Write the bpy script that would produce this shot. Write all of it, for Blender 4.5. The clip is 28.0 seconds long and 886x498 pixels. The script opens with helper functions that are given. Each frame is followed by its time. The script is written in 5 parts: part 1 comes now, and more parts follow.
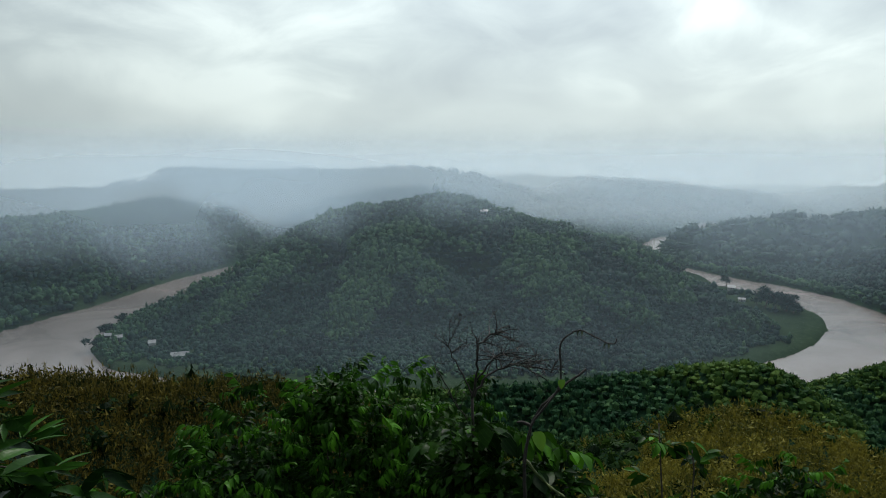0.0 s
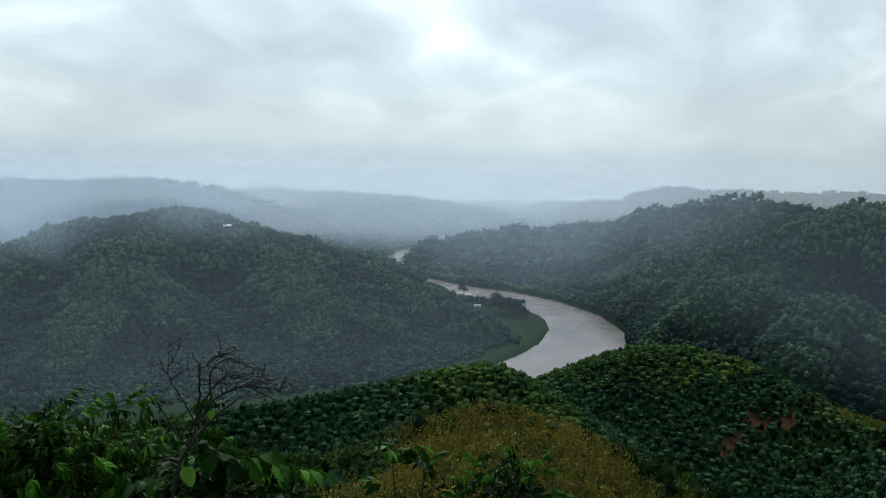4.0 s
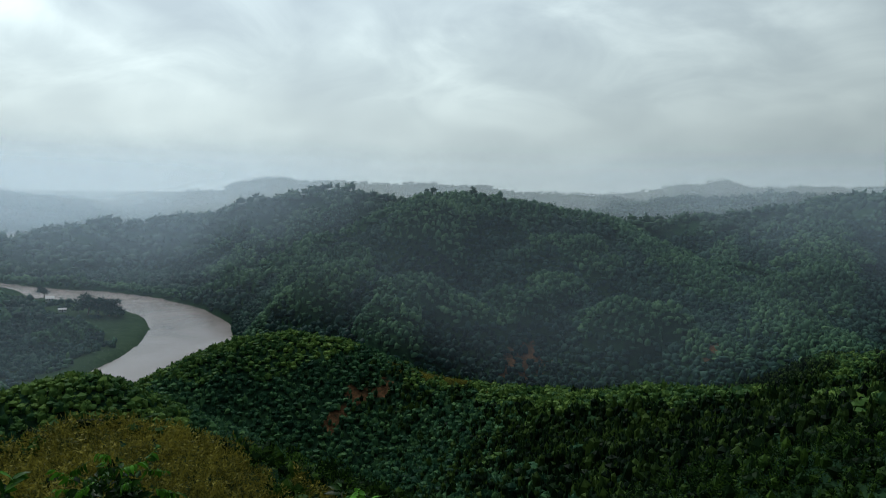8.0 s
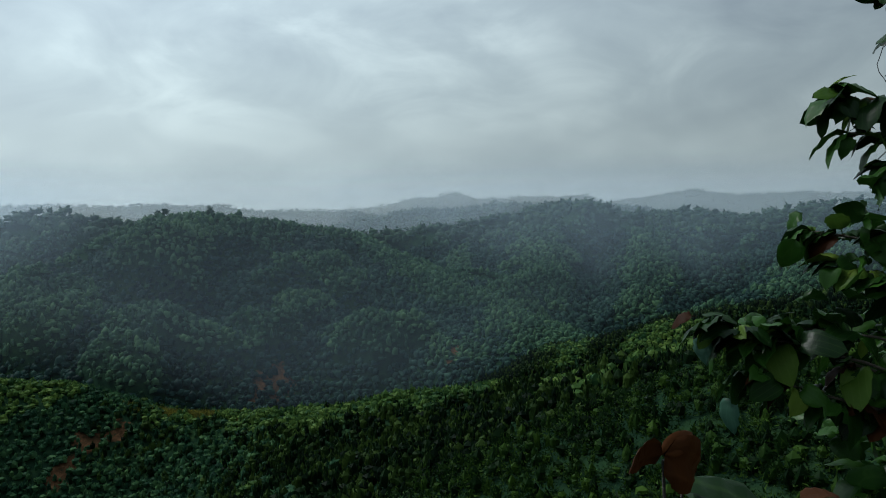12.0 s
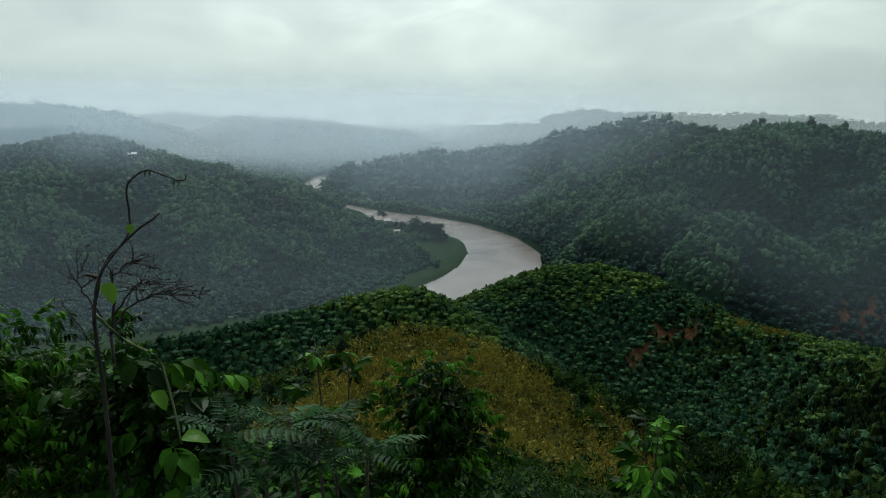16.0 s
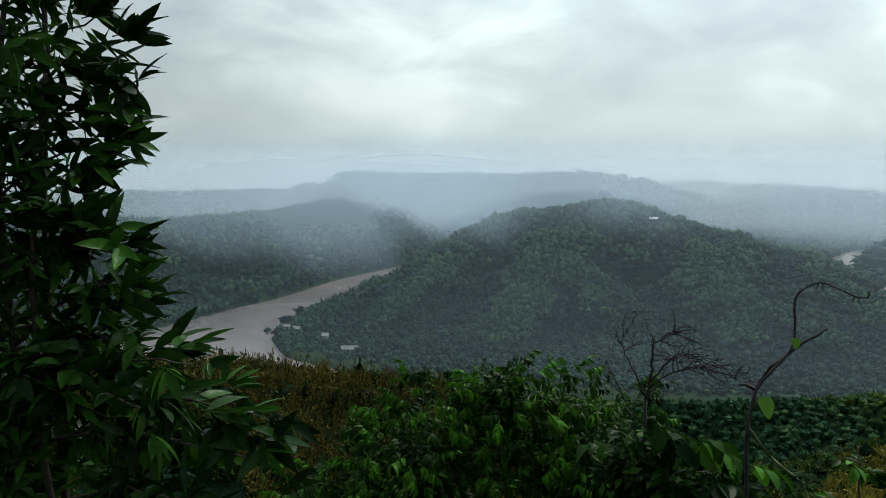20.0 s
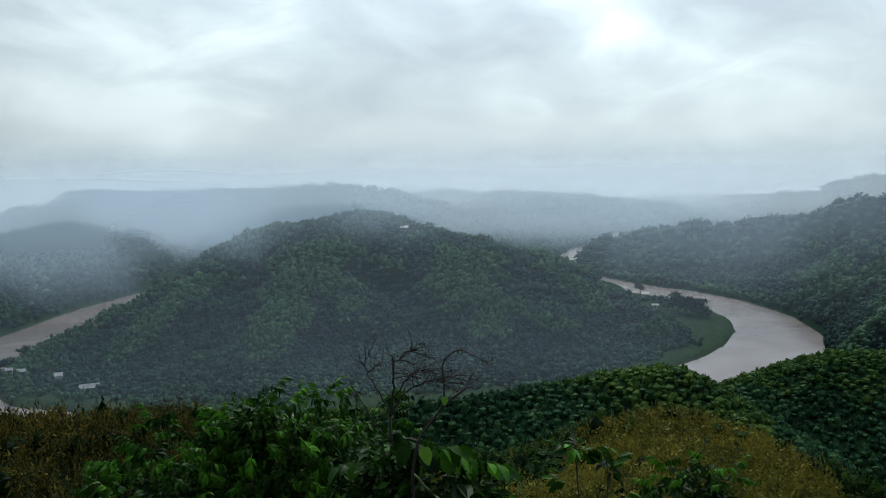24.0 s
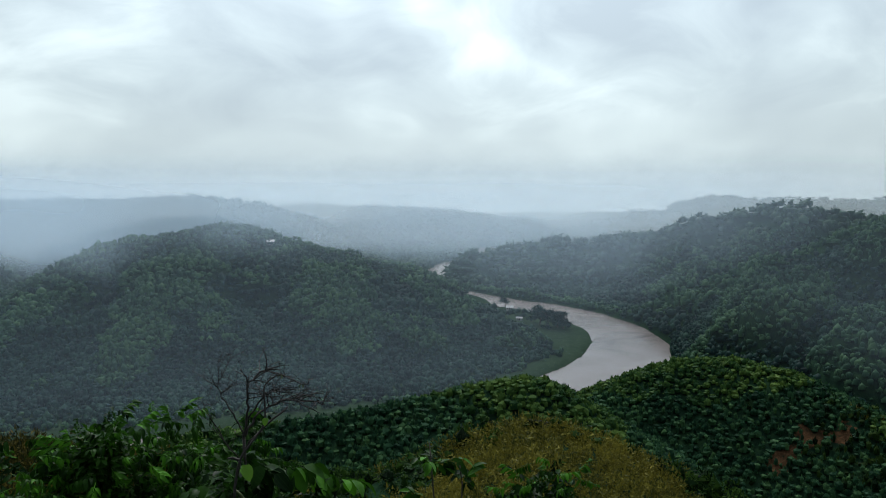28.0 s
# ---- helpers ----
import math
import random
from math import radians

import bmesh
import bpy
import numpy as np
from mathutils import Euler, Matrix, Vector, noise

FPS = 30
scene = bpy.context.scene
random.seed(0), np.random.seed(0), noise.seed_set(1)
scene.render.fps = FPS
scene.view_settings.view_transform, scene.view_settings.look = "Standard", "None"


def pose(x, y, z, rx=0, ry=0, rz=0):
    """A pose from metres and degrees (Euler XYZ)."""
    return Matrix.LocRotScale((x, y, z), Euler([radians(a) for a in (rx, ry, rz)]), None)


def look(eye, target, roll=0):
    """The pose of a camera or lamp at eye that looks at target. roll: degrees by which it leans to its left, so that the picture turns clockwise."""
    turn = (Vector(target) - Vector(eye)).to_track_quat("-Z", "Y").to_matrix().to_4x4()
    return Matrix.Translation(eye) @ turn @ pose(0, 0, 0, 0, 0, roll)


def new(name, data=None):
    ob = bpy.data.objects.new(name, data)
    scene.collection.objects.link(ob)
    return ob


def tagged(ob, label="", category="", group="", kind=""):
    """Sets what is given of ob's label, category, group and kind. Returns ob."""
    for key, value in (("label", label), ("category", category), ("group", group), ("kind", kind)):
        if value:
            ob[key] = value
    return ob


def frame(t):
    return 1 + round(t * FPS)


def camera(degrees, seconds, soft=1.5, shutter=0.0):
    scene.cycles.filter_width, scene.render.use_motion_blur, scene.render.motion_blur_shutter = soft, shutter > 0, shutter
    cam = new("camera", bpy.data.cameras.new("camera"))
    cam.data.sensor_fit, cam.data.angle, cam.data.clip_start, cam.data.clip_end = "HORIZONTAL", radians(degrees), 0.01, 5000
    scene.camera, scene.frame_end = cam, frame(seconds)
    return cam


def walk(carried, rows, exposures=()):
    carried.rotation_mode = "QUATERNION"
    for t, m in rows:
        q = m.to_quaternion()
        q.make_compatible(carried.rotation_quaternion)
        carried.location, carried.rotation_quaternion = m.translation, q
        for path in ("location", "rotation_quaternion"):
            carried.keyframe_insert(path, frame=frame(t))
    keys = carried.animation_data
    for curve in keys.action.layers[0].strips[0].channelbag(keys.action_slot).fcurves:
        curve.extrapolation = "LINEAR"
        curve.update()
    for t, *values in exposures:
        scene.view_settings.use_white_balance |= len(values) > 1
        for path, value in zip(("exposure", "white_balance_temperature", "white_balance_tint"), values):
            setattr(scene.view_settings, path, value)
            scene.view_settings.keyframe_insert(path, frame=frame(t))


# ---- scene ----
cam = camera(62.96, 28.0, soft=1.0)
EYE_Z = 105.0
# seconds, x, y, z over the lookout, yaw, pitch, roll
PATH = [
    (0.0, -0.040, 0.050, 0.030, 0.00, -6.31, 0.15),
    (0.5, -0.042, 0.040, 0.035, -0.68, -6.66, -0.97),
    (1.0, -0.045, 0.030, 0.040, -1.49, -6.16, -0.67),
    (1.5, -0.045, 0.020, 0.045, -1.96, -5.88, -1.06),
    (2.0, -0.040, 0.000, 0.045, -3.87, -5.69, -0.95),
    (2.5, -0.010, 0.015, 0.040, -8.42, -5.84, -0.72),
    (3.0, 0.022, 0.033, 0.034, -14.22, -5.53, -0.99),
    (3.5, 0.051, 0.034, 0.042, -19.21, -5.12, -1.00),
    (5.5, 0.051, 0.033, 0.037, -20.62, -5.15, -0.08),
    (6.0, 0.052, 0.033, 0.036, -25.24, -5.52, -0.63),
    (6.5, 0.052, 0.031, 0.027, -30.63, -5.36, -0.31),
    (7.0, 0.054, 0.030, 0.018, -36.67, -5.53, -0.49),
    (7.5, 0.057, 0.029, 0.009, -43.60, -6.03, -1.22),
    (8.0, 0.060, 0.029, 0.000, -50.58, -5.42, -1.12),
    (8.5, 0.065, 0.029, -0.008, -58.47, -4.91, -0.95),
    (9.0, 0.072, 0.031, -0.017, -66.00, -4.65, -0.82),
    (9.5, 0.081, 0.026, -0.015, -71.79, -4.82, -0.63),
    (10.0, 0.067, 0.015, -0.007, -76.92, -4.75, -0.20),
    (10.5, 0.015, 0.008, 0.012, -81.30, -4.72, -0.30),
    (11.0, 0.003, 0.009, 0.019, -81.00, -4.31, 0.70),
    (11.5, 0.002, 0.018, 0.017, -76.14, -4.09, 0.62),
    (12.0, 0.001, 0.024, 0.017, -70.83, -4.02, 0.56),
    (12.5, 0.005, 0.024, 0.007, -64.80, -4.73, 1.07),
    (14.5, 0.023, 0.027, -0.033, -45.37, -9.66, 0.88),
    (15.0, 0.028, 0.029, -0.044, -41.23, -10.90, 1.33),
    (15.5, 0.034, 0.030, -0.056, -33.91, -11.99, 1.06),
    (16.0, 0.040, 0.033, -0.069, -26.35, -10.98, -0.24),
    (16.5, 0.026, 0.013, -0.074, -21.82, -10.00, -0.77),
    (17.0, 0.015, 0.053, -0.085, -16.72, -9.38, -0.37),
    (17.5, -0.008, 0.104, -0.093, -10.04, -10.39, -0.95),
    (18.0, -0.035, 0.085, -0.092, -3.00, -10.20, -0.24),
    (18.5, -0.056, 0.085, -0.093, 2.27, -9.34, -0.49),
    (19.0, -0.070, 0.093, -0.083, 7.82, -7.79, -0.32),
    (19.5, -0.088, 0.107, -0.065, 11.79, -6.57, 0.11),
    (20.0, -0.081, 0.083, -0.036, 12.99, -5.94, -0.27),
    (20.5, -0.089, 0.058, -0.000, 11.31, -5.04, 0.36),
    (22.5, -0.053, -0.012, 0.041, 5.35, -5.87, 0.82),
    (23.0, -0.059, -0.101, 0.061, 1.83, -6.48, 0.56),
    (23.5, -0.032, -0.010, 0.034, -1.84, -5.58, 0.97),
    (24.0, -0.004, 0.005, 0.046, -6.39, -5.12, 1.37),
    (24.5, 0.015, 0.025, 0.042, -11.61, -3.92, 1.78),
    (25.0, 0.034, -0.002, 0.058, -17.42, -3.73, 1.22),
    (25.5, 0.054, 0.030, 0.049, -20.86, -3.70, 1.15),
    (26.0, 0.076, 0.050, 0.040, -26.48, -3.75, 0.37),
    (26.5, 0.087, 0.030, 0.042, -28.01, -3.34, 0.15),
    (27.0, 0.087, 0.027, 0.044, -24.09, -3.38, 0.63),
    (27.5, 0.079, -0.007, 0.053, -20.20, -3.86, 0.64),
    (28.0, 0.037, -0.098, 0.076, -16.69, -4.11, 0.38),
]
EXPOSURES = [(0.0, 0.0, 6650, 10), (1.0, 0.0, 6500, 10), (2.0, 0.18, 6400, 10), (3.0, 0.05, 6300, 11), (3.5, 0.0, 6250, 11), (7.0, 0.0, 6600, 10), (9.0, -0.12, 6150, 8), (12.0, -0.12, 6150, 8), (15.0, 0.0, 6650, 4), (18.0, 0.0, 6750, 7), (20.0, 0.05, 6550, 9), (23.0, 0.0, 6350, 11), (28.0, 0.0, 6300, 11)]
walk(cam, [(t, pose(x, y, EYE_Z + z, 90 + p, r, w)) for t, x, y, z, w, p, r in PATH], EXPOSURES)

# ---- world and light: overcast, the sun veiled behind cloud ahead of the lookout ----
SUN_AZ, SUN_EL = -18.0, 50.0      # degrees left of the y axis, and up
sun_way = Vector((-math.sin(radians(SUN_AZ)) * math.cos(radians(SUN_EL)), math.cos(radians(SUN_AZ)) * math.cos(radians(SUN_EL)), math.sin(radians(SUN_EL))))


def link(tree, a, b):
    tree.links.new(a, b)


def node(tree, kind, **values):
    n = tree.nodes.new(kind)
    for key, value in values.items():
        n.inputs[key].default_value = value
    return n


def ramp(tree, fac, stops):
    n = tree.nodes.new("ShaderNodeValToRGB")
    while len(n.color_ramp.elements) < len(stops):
        n.color_ramp.elements.new(0.5)
    for e, (at, c) in zip(n.color_ramp.elements, stops):
        e.position, e.color = at, (*c, 1) if len(c) == 3 else c
    link(tree, fac, n.inputs[0])
    return n.outputs[0]


def maths(tree, op, a, b=None, c=None):
    n = tree.nodes.new("ShaderNodeMath")
    n.operation = op
    for i, v in enumerate((a, b, c)):
        if v is None:
            continue
        if isinstance(v, (int, float)):
            n.inputs[i].default_value = v
        else:
            link(tree, v, n.inputs[i])
    return n.outputs[0]


def mix_color(tree, fac, a, b, blend="MIX"):
    n = tree.nodes.new("ShaderNodeMix")
    n.data_type, n.blend_type = "RGBA", blend
    for i, v in ((0, fac), (6, a), (7, b)):
        if isinstance(v, (int, float)):
            n.inputs[i].default_value = v
        elif isinstance(v, tuple):
            n.inputs[i].default_value = (*v, 1)
        else:
            link(tree, v, n.inputs[i])
    return n.outputs[2]


def noise_tex(tree, vec, scale, detail=4.0, rough=0.55, distort=0.0):
    n = node(tree, "ShaderNodeTexNoise", Scale=scale, Detail=detail, Roughness=rough, Distortion=distort)
    link(tree, vec, n.inputs["Vector"])
    return n.outputs[0]


def make_world():
    world = bpy.data.worlds.new("overcast_sky")
    world.use_nodes = True
    t = world.node_tree
    t.nodes.clear()
    out = t.nodes.new("ShaderNodeOutputWorld")
    back = node(t, "ShaderNodeBackground", Strength=1.12)
    sky = t.nodes.new("ShaderNodeTexSky")
    sky.sky_type, sky.sun_disc = "NISHITA", False
    sky.sun_elevation, sky.sun_rotation = radians(SUN_EL), radians(-SUN_AZ)
    sky.air_density, sky.dust_density = 1.0, 3.0
    thin = mix_color(t, 1.0, sky.outputs[0], (0.10, 0.10, 0.10), "MULTIPLY")
    co = t.nodes.new("ShaderNodeTexCoord").outputs["Generated"]
    sep = t.nodes.new("ShaderNodeSeparateXYZ")
    link(t, co, sep.inputs[0])
    up = maths(t, "MAXIMUM", sep.outputs[2], 0.0)
    # a low, ragged cloud deck: broad banks, torn smaller patches, fainter towards the horizon
    deck = maths(t, "ADD", up, 0.85)
    comb = t.nodes.new("ShaderNodeCombineXYZ")
    link(t, maths(t, "DIVIDE", sep.outputs[0], deck), comb.inputs[0])
    link(t, maths(t, "DIVIDE", sep.outputs[1], deck), comb.inputs[1])
    link(t, maths(t, "MULTIPLY", up, 1.7), comb.inputs[2])
    big = noise_tex(t, comb.outputs[0], 2.6, 3.0, 0.5, 0.5)
    fine = noise_tex(t, comb.outputs[0], 6.0, 6.0, 0.55, 0.7)
    lump = maths(t, "ADD", maths(t, "MULTIPLY", big, 0.62), maths(t, "MULTIPLY", fine, 0.38))
    shape = maths(t, "MULTIPLY_ADD", maths(t, "SUBTRACT", lump, 0.5), ramp(t, up, [(0.02, (0.35, 0.35, 0.35)), (0.20, (1.15, 1.15, 1.15))]), 0.5)
    cloud = ramp(t, shape, [(0.36, (0.74, 0.89, 1.00)), (0.50, (0.97, 1.15, 1.24)), (0.62, (1.32, 1.53, 1.60))])
    # brighter towards the veiled sun
    dot = t.nodes.new("ShaderNodeVectorMath")
    dot.operation = "DOT_PRODUCT"
    link(t, co, dot.inputs[0])
    dot.inputs[1].default_value = sun_way
    glow = maths(t, "POWER", maths(t, "MULTIPLY_ADD", dot.outputs["Value"], 0.5, 0.5), 4.0)
    level = maths(t, "MULTIPLY_ADD", glow, 0.85, 0.20)
    # dimmer, greyer low down
    low = ramp(t, up, [(0.0, (0.95, 0.95, 0.90)), (0.16, (0.97, 0.97, 0.93)), (0.42, (1, 1, 1)), (1.0, (1.15, 1.15, 1.15))])
    grey = mix_color(t, 1.0, mix_color(t, 1.0, cloud, low, "MULTIPLY"), level, "MULTIPLY")
    link(t, mix_color(t, 0.92, thin, grey), back.inputs[0])
    link(t, back.outputs[0], out.inputs[0])
    scene.world = world


make_world()
sun = new("sun", bpy.data.lights.new("sun", "SUN"))
sun.data.energy, sun.data.angle, sun.data.color = 2.4, radians(14), (1.0, 0.98, 0.94)
sun.matrix_world = look(sun_way * 50, (0, 0, 0))
tagged(sun, "veiled sun behind overcast cloud", "sun", kind="structure")

# ---- materials ----
def material(name):
    m = bpy.data.materials.new(name)
    m.use_nodes = True
    t = m.node_tree
    bsdf = t.nodes["Principled BSDF"]
    return m, t, bsdf


def world_pos(t):
    return t.nodes.new("ShaderNodeNewGeometry").outputs["Position"]


def bump(t, bsdf, height, strength, distance):
    n = node(t, "ShaderNodeBump", Strength=strength, Distance=distance)
    link(t, height, n.inputs["Height"])
    link(t, n.outputs[0], bsdf.inputs["Normal"])


def foliage(name, dark, mid, light, patch=0.02, clump=0.15, island=0.35, rough=0.55, clear=0.25):
    """Leaves: colour drifts over patches of slope, from clump to clump and from leaf to leaf."""
    m, t, bsdf = material(name)
    pos = world_pos(t)
    a = noise_tex(t, pos, patch, 3.0, 0.5)
    b = noise_tex(t, pos, clump, 2.0, 0.5)
    rnd = t.nodes.new("ShaderNodeNewGeometry").outputs["Random Per Island"]
    f = maths(t, "ADD", maths(t, "MULTIPLY", a, 0.55), maths(t, "MULTIPLY", b, 0.45))
    f = maths(t, "ADD", f, maths(t, "MULTIPLY", maths(t, "SUBTRACT", rnd, 0.5), island))
    col = ramp(t, f, [(0.32, dark), (0.5, mid), (0.72, light)])
    link(t, col, bsdf.inputs["Base Color"])
    bsdf.inputs["Roughness"].default_value = rough
    bsdf.inputs["Specular IOR Level"].default_value = 0.03
    glass = node(t, "ShaderNodeBsdfTranslucent")
    link(t, col, glass.inputs[0])
    mixed = node(t, "ShaderNodeMixShader", Fac=clear)
    link(t, bsdf.outputs[0], mixed.inputs[1])
    link(t, glass.outputs[0], mixed.inputs[2])
    link(t, mixed.outputs[0], t.nodes["Material Output"].inputs[0])
    return m


def leaf_material(name, dark, light, vein, rough=0.42, clear=0.3, grain=60.0, gloss=0.05):
    """Large leaves close by: each its own tint, paler veins, blotches."""
    m, t, bsdf = material(name)
    rnd = t.nodes.new("ShaderNodeObjectInfo").outputs["Random"]
    isl = t.nodes.new("ShaderNodeNewGeometry").outputs["Random Per Island"]
    co = t.nodes.new("ShaderNodeTexCoord").outputs["Object"]
    blot = noise_tex(t, co, grain * 0.25, 4.0, 0.6)
    f = maths(t, "ADD", maths(t, "MULTIPLY", rnd, 0.5), maths(t, "MULTIPLY", isl, 0.25))
    f = maths(t, "ADD", f, maths(t, "MULTIPLY", blot, 0.35))
    col = ramp(t, f, [(0.30, dark), (0.58, tuple(0.7 * d + 0.3 * e for d, e in zip(dark, light))), (0.80, light)])
    wave = t.nodes.new("ShaderNodeTexWave")
    wave.inputs["Scale"].default_value, wave.inputs["Distortion"].default_value = grain * 0.35, 2.0
    link(t, co, wave.inputs["Vector"])
    rib = ramp(t, wave.outputs[1], [(0.90, (0, 0, 0)), (1.0, (0.11, 0.11, 0.11))])
    col = mix_color(t, rib, col, vein)
    link(t, col, bsdf.inputs["Base Color"])
    bsdf.inputs["Roughness"].default_value = rough
    bsdf.inputs["Specular IOR Level"].default_value = gloss
    bump(t, bsdf, noise_tex(t, co, grain, 3.0, 0.6), 0.35, 0.004)
    glass = node(t, "ShaderNodeBsdfTranslucent")
    link(t, col, glass.inputs[0])
    mixed = node(t, "ShaderNodeMixShader", Fac=clear)
    link(t, bsdf.outputs[0], mixed.inputs[1])
    link(t, glass.outputs[0], mixed.inputs[2])
    link(t, mixed.outputs[0], t.nodes["Material Output"].inputs[0])
    return m


def rough_material(name, a, b, scale, rough=0.8, relief=0.4, distance=0.01, coords="Object"):
    m, t, bsdf = material(name)
    co = t.nodes.new("ShaderNodeTexCoord").outputs[coords]
    n1, n2 = noise_tex(t, co, scale, 5.0, 0.6), noise_tex(t, co, scale * 9, 4.0, 0.6)
    f = maths(t, "ADD", maths(t, "MULTIPLY", n1, 0.65), maths(t, "MULTIPLY", n2, 0.35))
    link(t, ramp(t, f, [(0.35, a), (0.65, b)]), bsdf.inputs["Base Color"])
    bsdf.inputs["Roughness"].default_value = rough
    bump(t, bsdf, n2, relief, distance)
    return m


def ground_material():
    """Soil under the scrub: dark green undergrowth with the shade between plants put into its colour, bare red earth
    where the slope has slipped, paler grass on the river flats.
    """
    m, t, bsdf = material("hill_ground")
    pos = world_pos(t)
    n1, n2, n3 = noise_tex(t, pos, 0.03, 4.0), noise_tex(t, pos, 0.35, 5.0, 0.65), noise_tex(t, pos, 2.5, 4.0, 0.6)
    f = maths(t, "ADD", maths(t, "MULTIPLY", n1, 0.4), maths(t, "MULTIPLY", n2, 0.6))
    # darkened so that gaps between crowns read as shade
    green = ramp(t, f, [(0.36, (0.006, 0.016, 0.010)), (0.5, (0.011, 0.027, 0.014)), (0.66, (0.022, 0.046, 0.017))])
    grass = ramp(t, f, [(0.36, (0.014, 0.028, 0.015)), (0.64, (0.030, 0.049, 0.025))])
    soil = ramp(t, maths(t, "ADD", maths(t, "MULTIPLY", n2, 0.6), maths(t, "MULTIPLY", n3, 0.4)), [(0.36, (0.018, 0.016, 0.009)), (0.5, (0.050, 0.027, 0.014)), (0.66, (0.11, 0.058, 0.030))])
    bare = t.nodes.new("ShaderNodeAttribute")
    bare.attribute_name = "bare"
    flat = t.nodes.new("ShaderNodeAttribute")
    flat.attribute_name = "meadow"
    edge = maths(t, "ADD", bare.outputs["Fac"], maths(t, "MULTIPLY", maths(t, "SUBTRACT", n2, 0.5), 1.5))
    col = mix_color(t, flat.outputs["Fac"], green, grass)
    col = mix_color(t, ramp(t, edge, [(0.45, (0, 0, 0)), (0.55, (1, 1, 1))]), col, soil)
    link(t, col, bsdf.inputs["Base Color"])
    bsdf.inputs["Roughness"].default_value = 0.9
    bsdf.inputs["Specular IOR Level"].default_value = 0.0
    bump(t, bsdf, maths(t, "ADD", n2, maths(t, "MULTIPLY", n3, 0.4)), 0.6, 0.5)
    return m


def water_material():
    """Muddy river in flood colour, slightly rippled."""
    m, t, bsdf = material("muddy_water")
    pos = world_pos(t)
    silt = noise_tex(t, pos, 0.012, 4.0, 0.6, 0.8)
    link(t, ramp(t, silt, [(0.35, (0.125, 0.104, 0.096)), (0.65, (0.190, 0.162, 0.152))]), bsdf.inputs["Base Color"])
    bsdf.inputs["Roughness"].default_value = 0.22
    bsdf.inputs["IOR"].default_value = 1.33
    rip = maths(t, "ADD", noise_tex(t, pos, 0.5, 4.0, 0.6), maths(t, "MULTIPLY", noise_tex(t, pos, 0.06, 3.0, 0.5), 1.5))
    bump(t, bsdf, rip, 0.25, 0.25)
    return m


def mist_material(name, tint):
    """Drizzle and low cloud between the hills: scatters the sky's light, thin where the sheet nears the ground or its rim."""
    m, t, bsdf = material(name)
    t.nodes.remove(bsdf)
    dens = t.nodes.new("ShaderNodeAttribute")
    dens.attribute_name = "thickness"
    pos = world_pos(t)
    wisp = ramp(t, noise_tex(t, pos, 0.0035, 4.0, 0.5, 0.4), [(0.3, (0.90, 0.90, 0.90)), (0.7, (1.08, 1.08, 1.08))])
    fac = maths(t, "MULTIPLY", dens.outputs["Fac"], wisp)
    a, b = node(t, "ShaderNodeBsdfDiffuse"), node(t, "ShaderNodeBsdfTranslucent")
    for n in (a, b):
        n.inputs[0].default_value = (*tint, 1)
    body, veil = node(t, "ShaderNodeMixShader", Fac=0.62), node(t, "ShaderNodeMixShader")
    link(t, a.outputs[0], body.inputs[1])
    link(t, b.outputs[0], body.inputs[2])
    link(t, fac, veil.inputs[0])
    link(t, t.nodes.new("ShaderNodeBsdfTransparent").outputs[0], veil.inputs[1])
    link(t, body.outputs[0], veil.inputs[2])
    link(t, veil.outputs[0], t.nodes["Material Output"].inputs[0])
    return m


GROUND, WATER = ground_material(), water_material()
MIST, FAR_MIST = mist_material("drizzle_mist", (0.53, 0.675, 0.81)), mist_material("far_mist", (0.70, 0.735, 0.72))
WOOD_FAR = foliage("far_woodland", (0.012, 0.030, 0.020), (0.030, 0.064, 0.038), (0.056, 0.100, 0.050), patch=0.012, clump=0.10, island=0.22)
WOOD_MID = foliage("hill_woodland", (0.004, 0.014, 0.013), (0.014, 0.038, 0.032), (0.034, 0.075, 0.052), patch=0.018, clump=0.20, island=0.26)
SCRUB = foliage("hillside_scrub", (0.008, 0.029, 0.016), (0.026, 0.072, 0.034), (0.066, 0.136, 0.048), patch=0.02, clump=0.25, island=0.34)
# Lighter than the woodland's green, so that crests look lit against shaded gullies.
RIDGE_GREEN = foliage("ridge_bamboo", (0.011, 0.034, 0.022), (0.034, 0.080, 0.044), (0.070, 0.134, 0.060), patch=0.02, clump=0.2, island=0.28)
# Near scrub, darker than SCRUB: its deep shadow tone is put into the colour.
UNDERBRUSH = foliage("shade_toned_brush", (0.003, 0.010, 0.003), (0.009, 0.027, 0.006), (0.038, 0.078, 0.011), patch=0.05, clump=0.4, island=0.45)
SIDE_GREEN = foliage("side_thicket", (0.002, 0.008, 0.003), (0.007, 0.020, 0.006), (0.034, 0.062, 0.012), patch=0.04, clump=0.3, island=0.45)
PALE_SCRUB = foliage("pale_scrub", (0.016, 0.048, 0.016), (0.048, 0.098, 0.024), (0.100, 0.160, 0.034), patch=0.03, clump=0.25, island=0.34)
OCHRE = foliage("ochre_brush", (0.040, 0.048, 0.012), (0.130, 0.118, 0.020), (0.21, 0.182, 0.030), patch=0.08, clump=0.45, island=0.34)
BROWN_BRUSH = foliage("brown_brush", (0.012, 0.019, 0.006), (0.058, 0.050, 0.012), (0.140, 0.112, 0.022), patch=0.10, clump=0.5, island=0.45)
BARK = rough_material("bark", (0.025, 0.02, 0.016), (0.075, 0.058, 0.042), 14.0, 0.85, 0.6, 0.01)

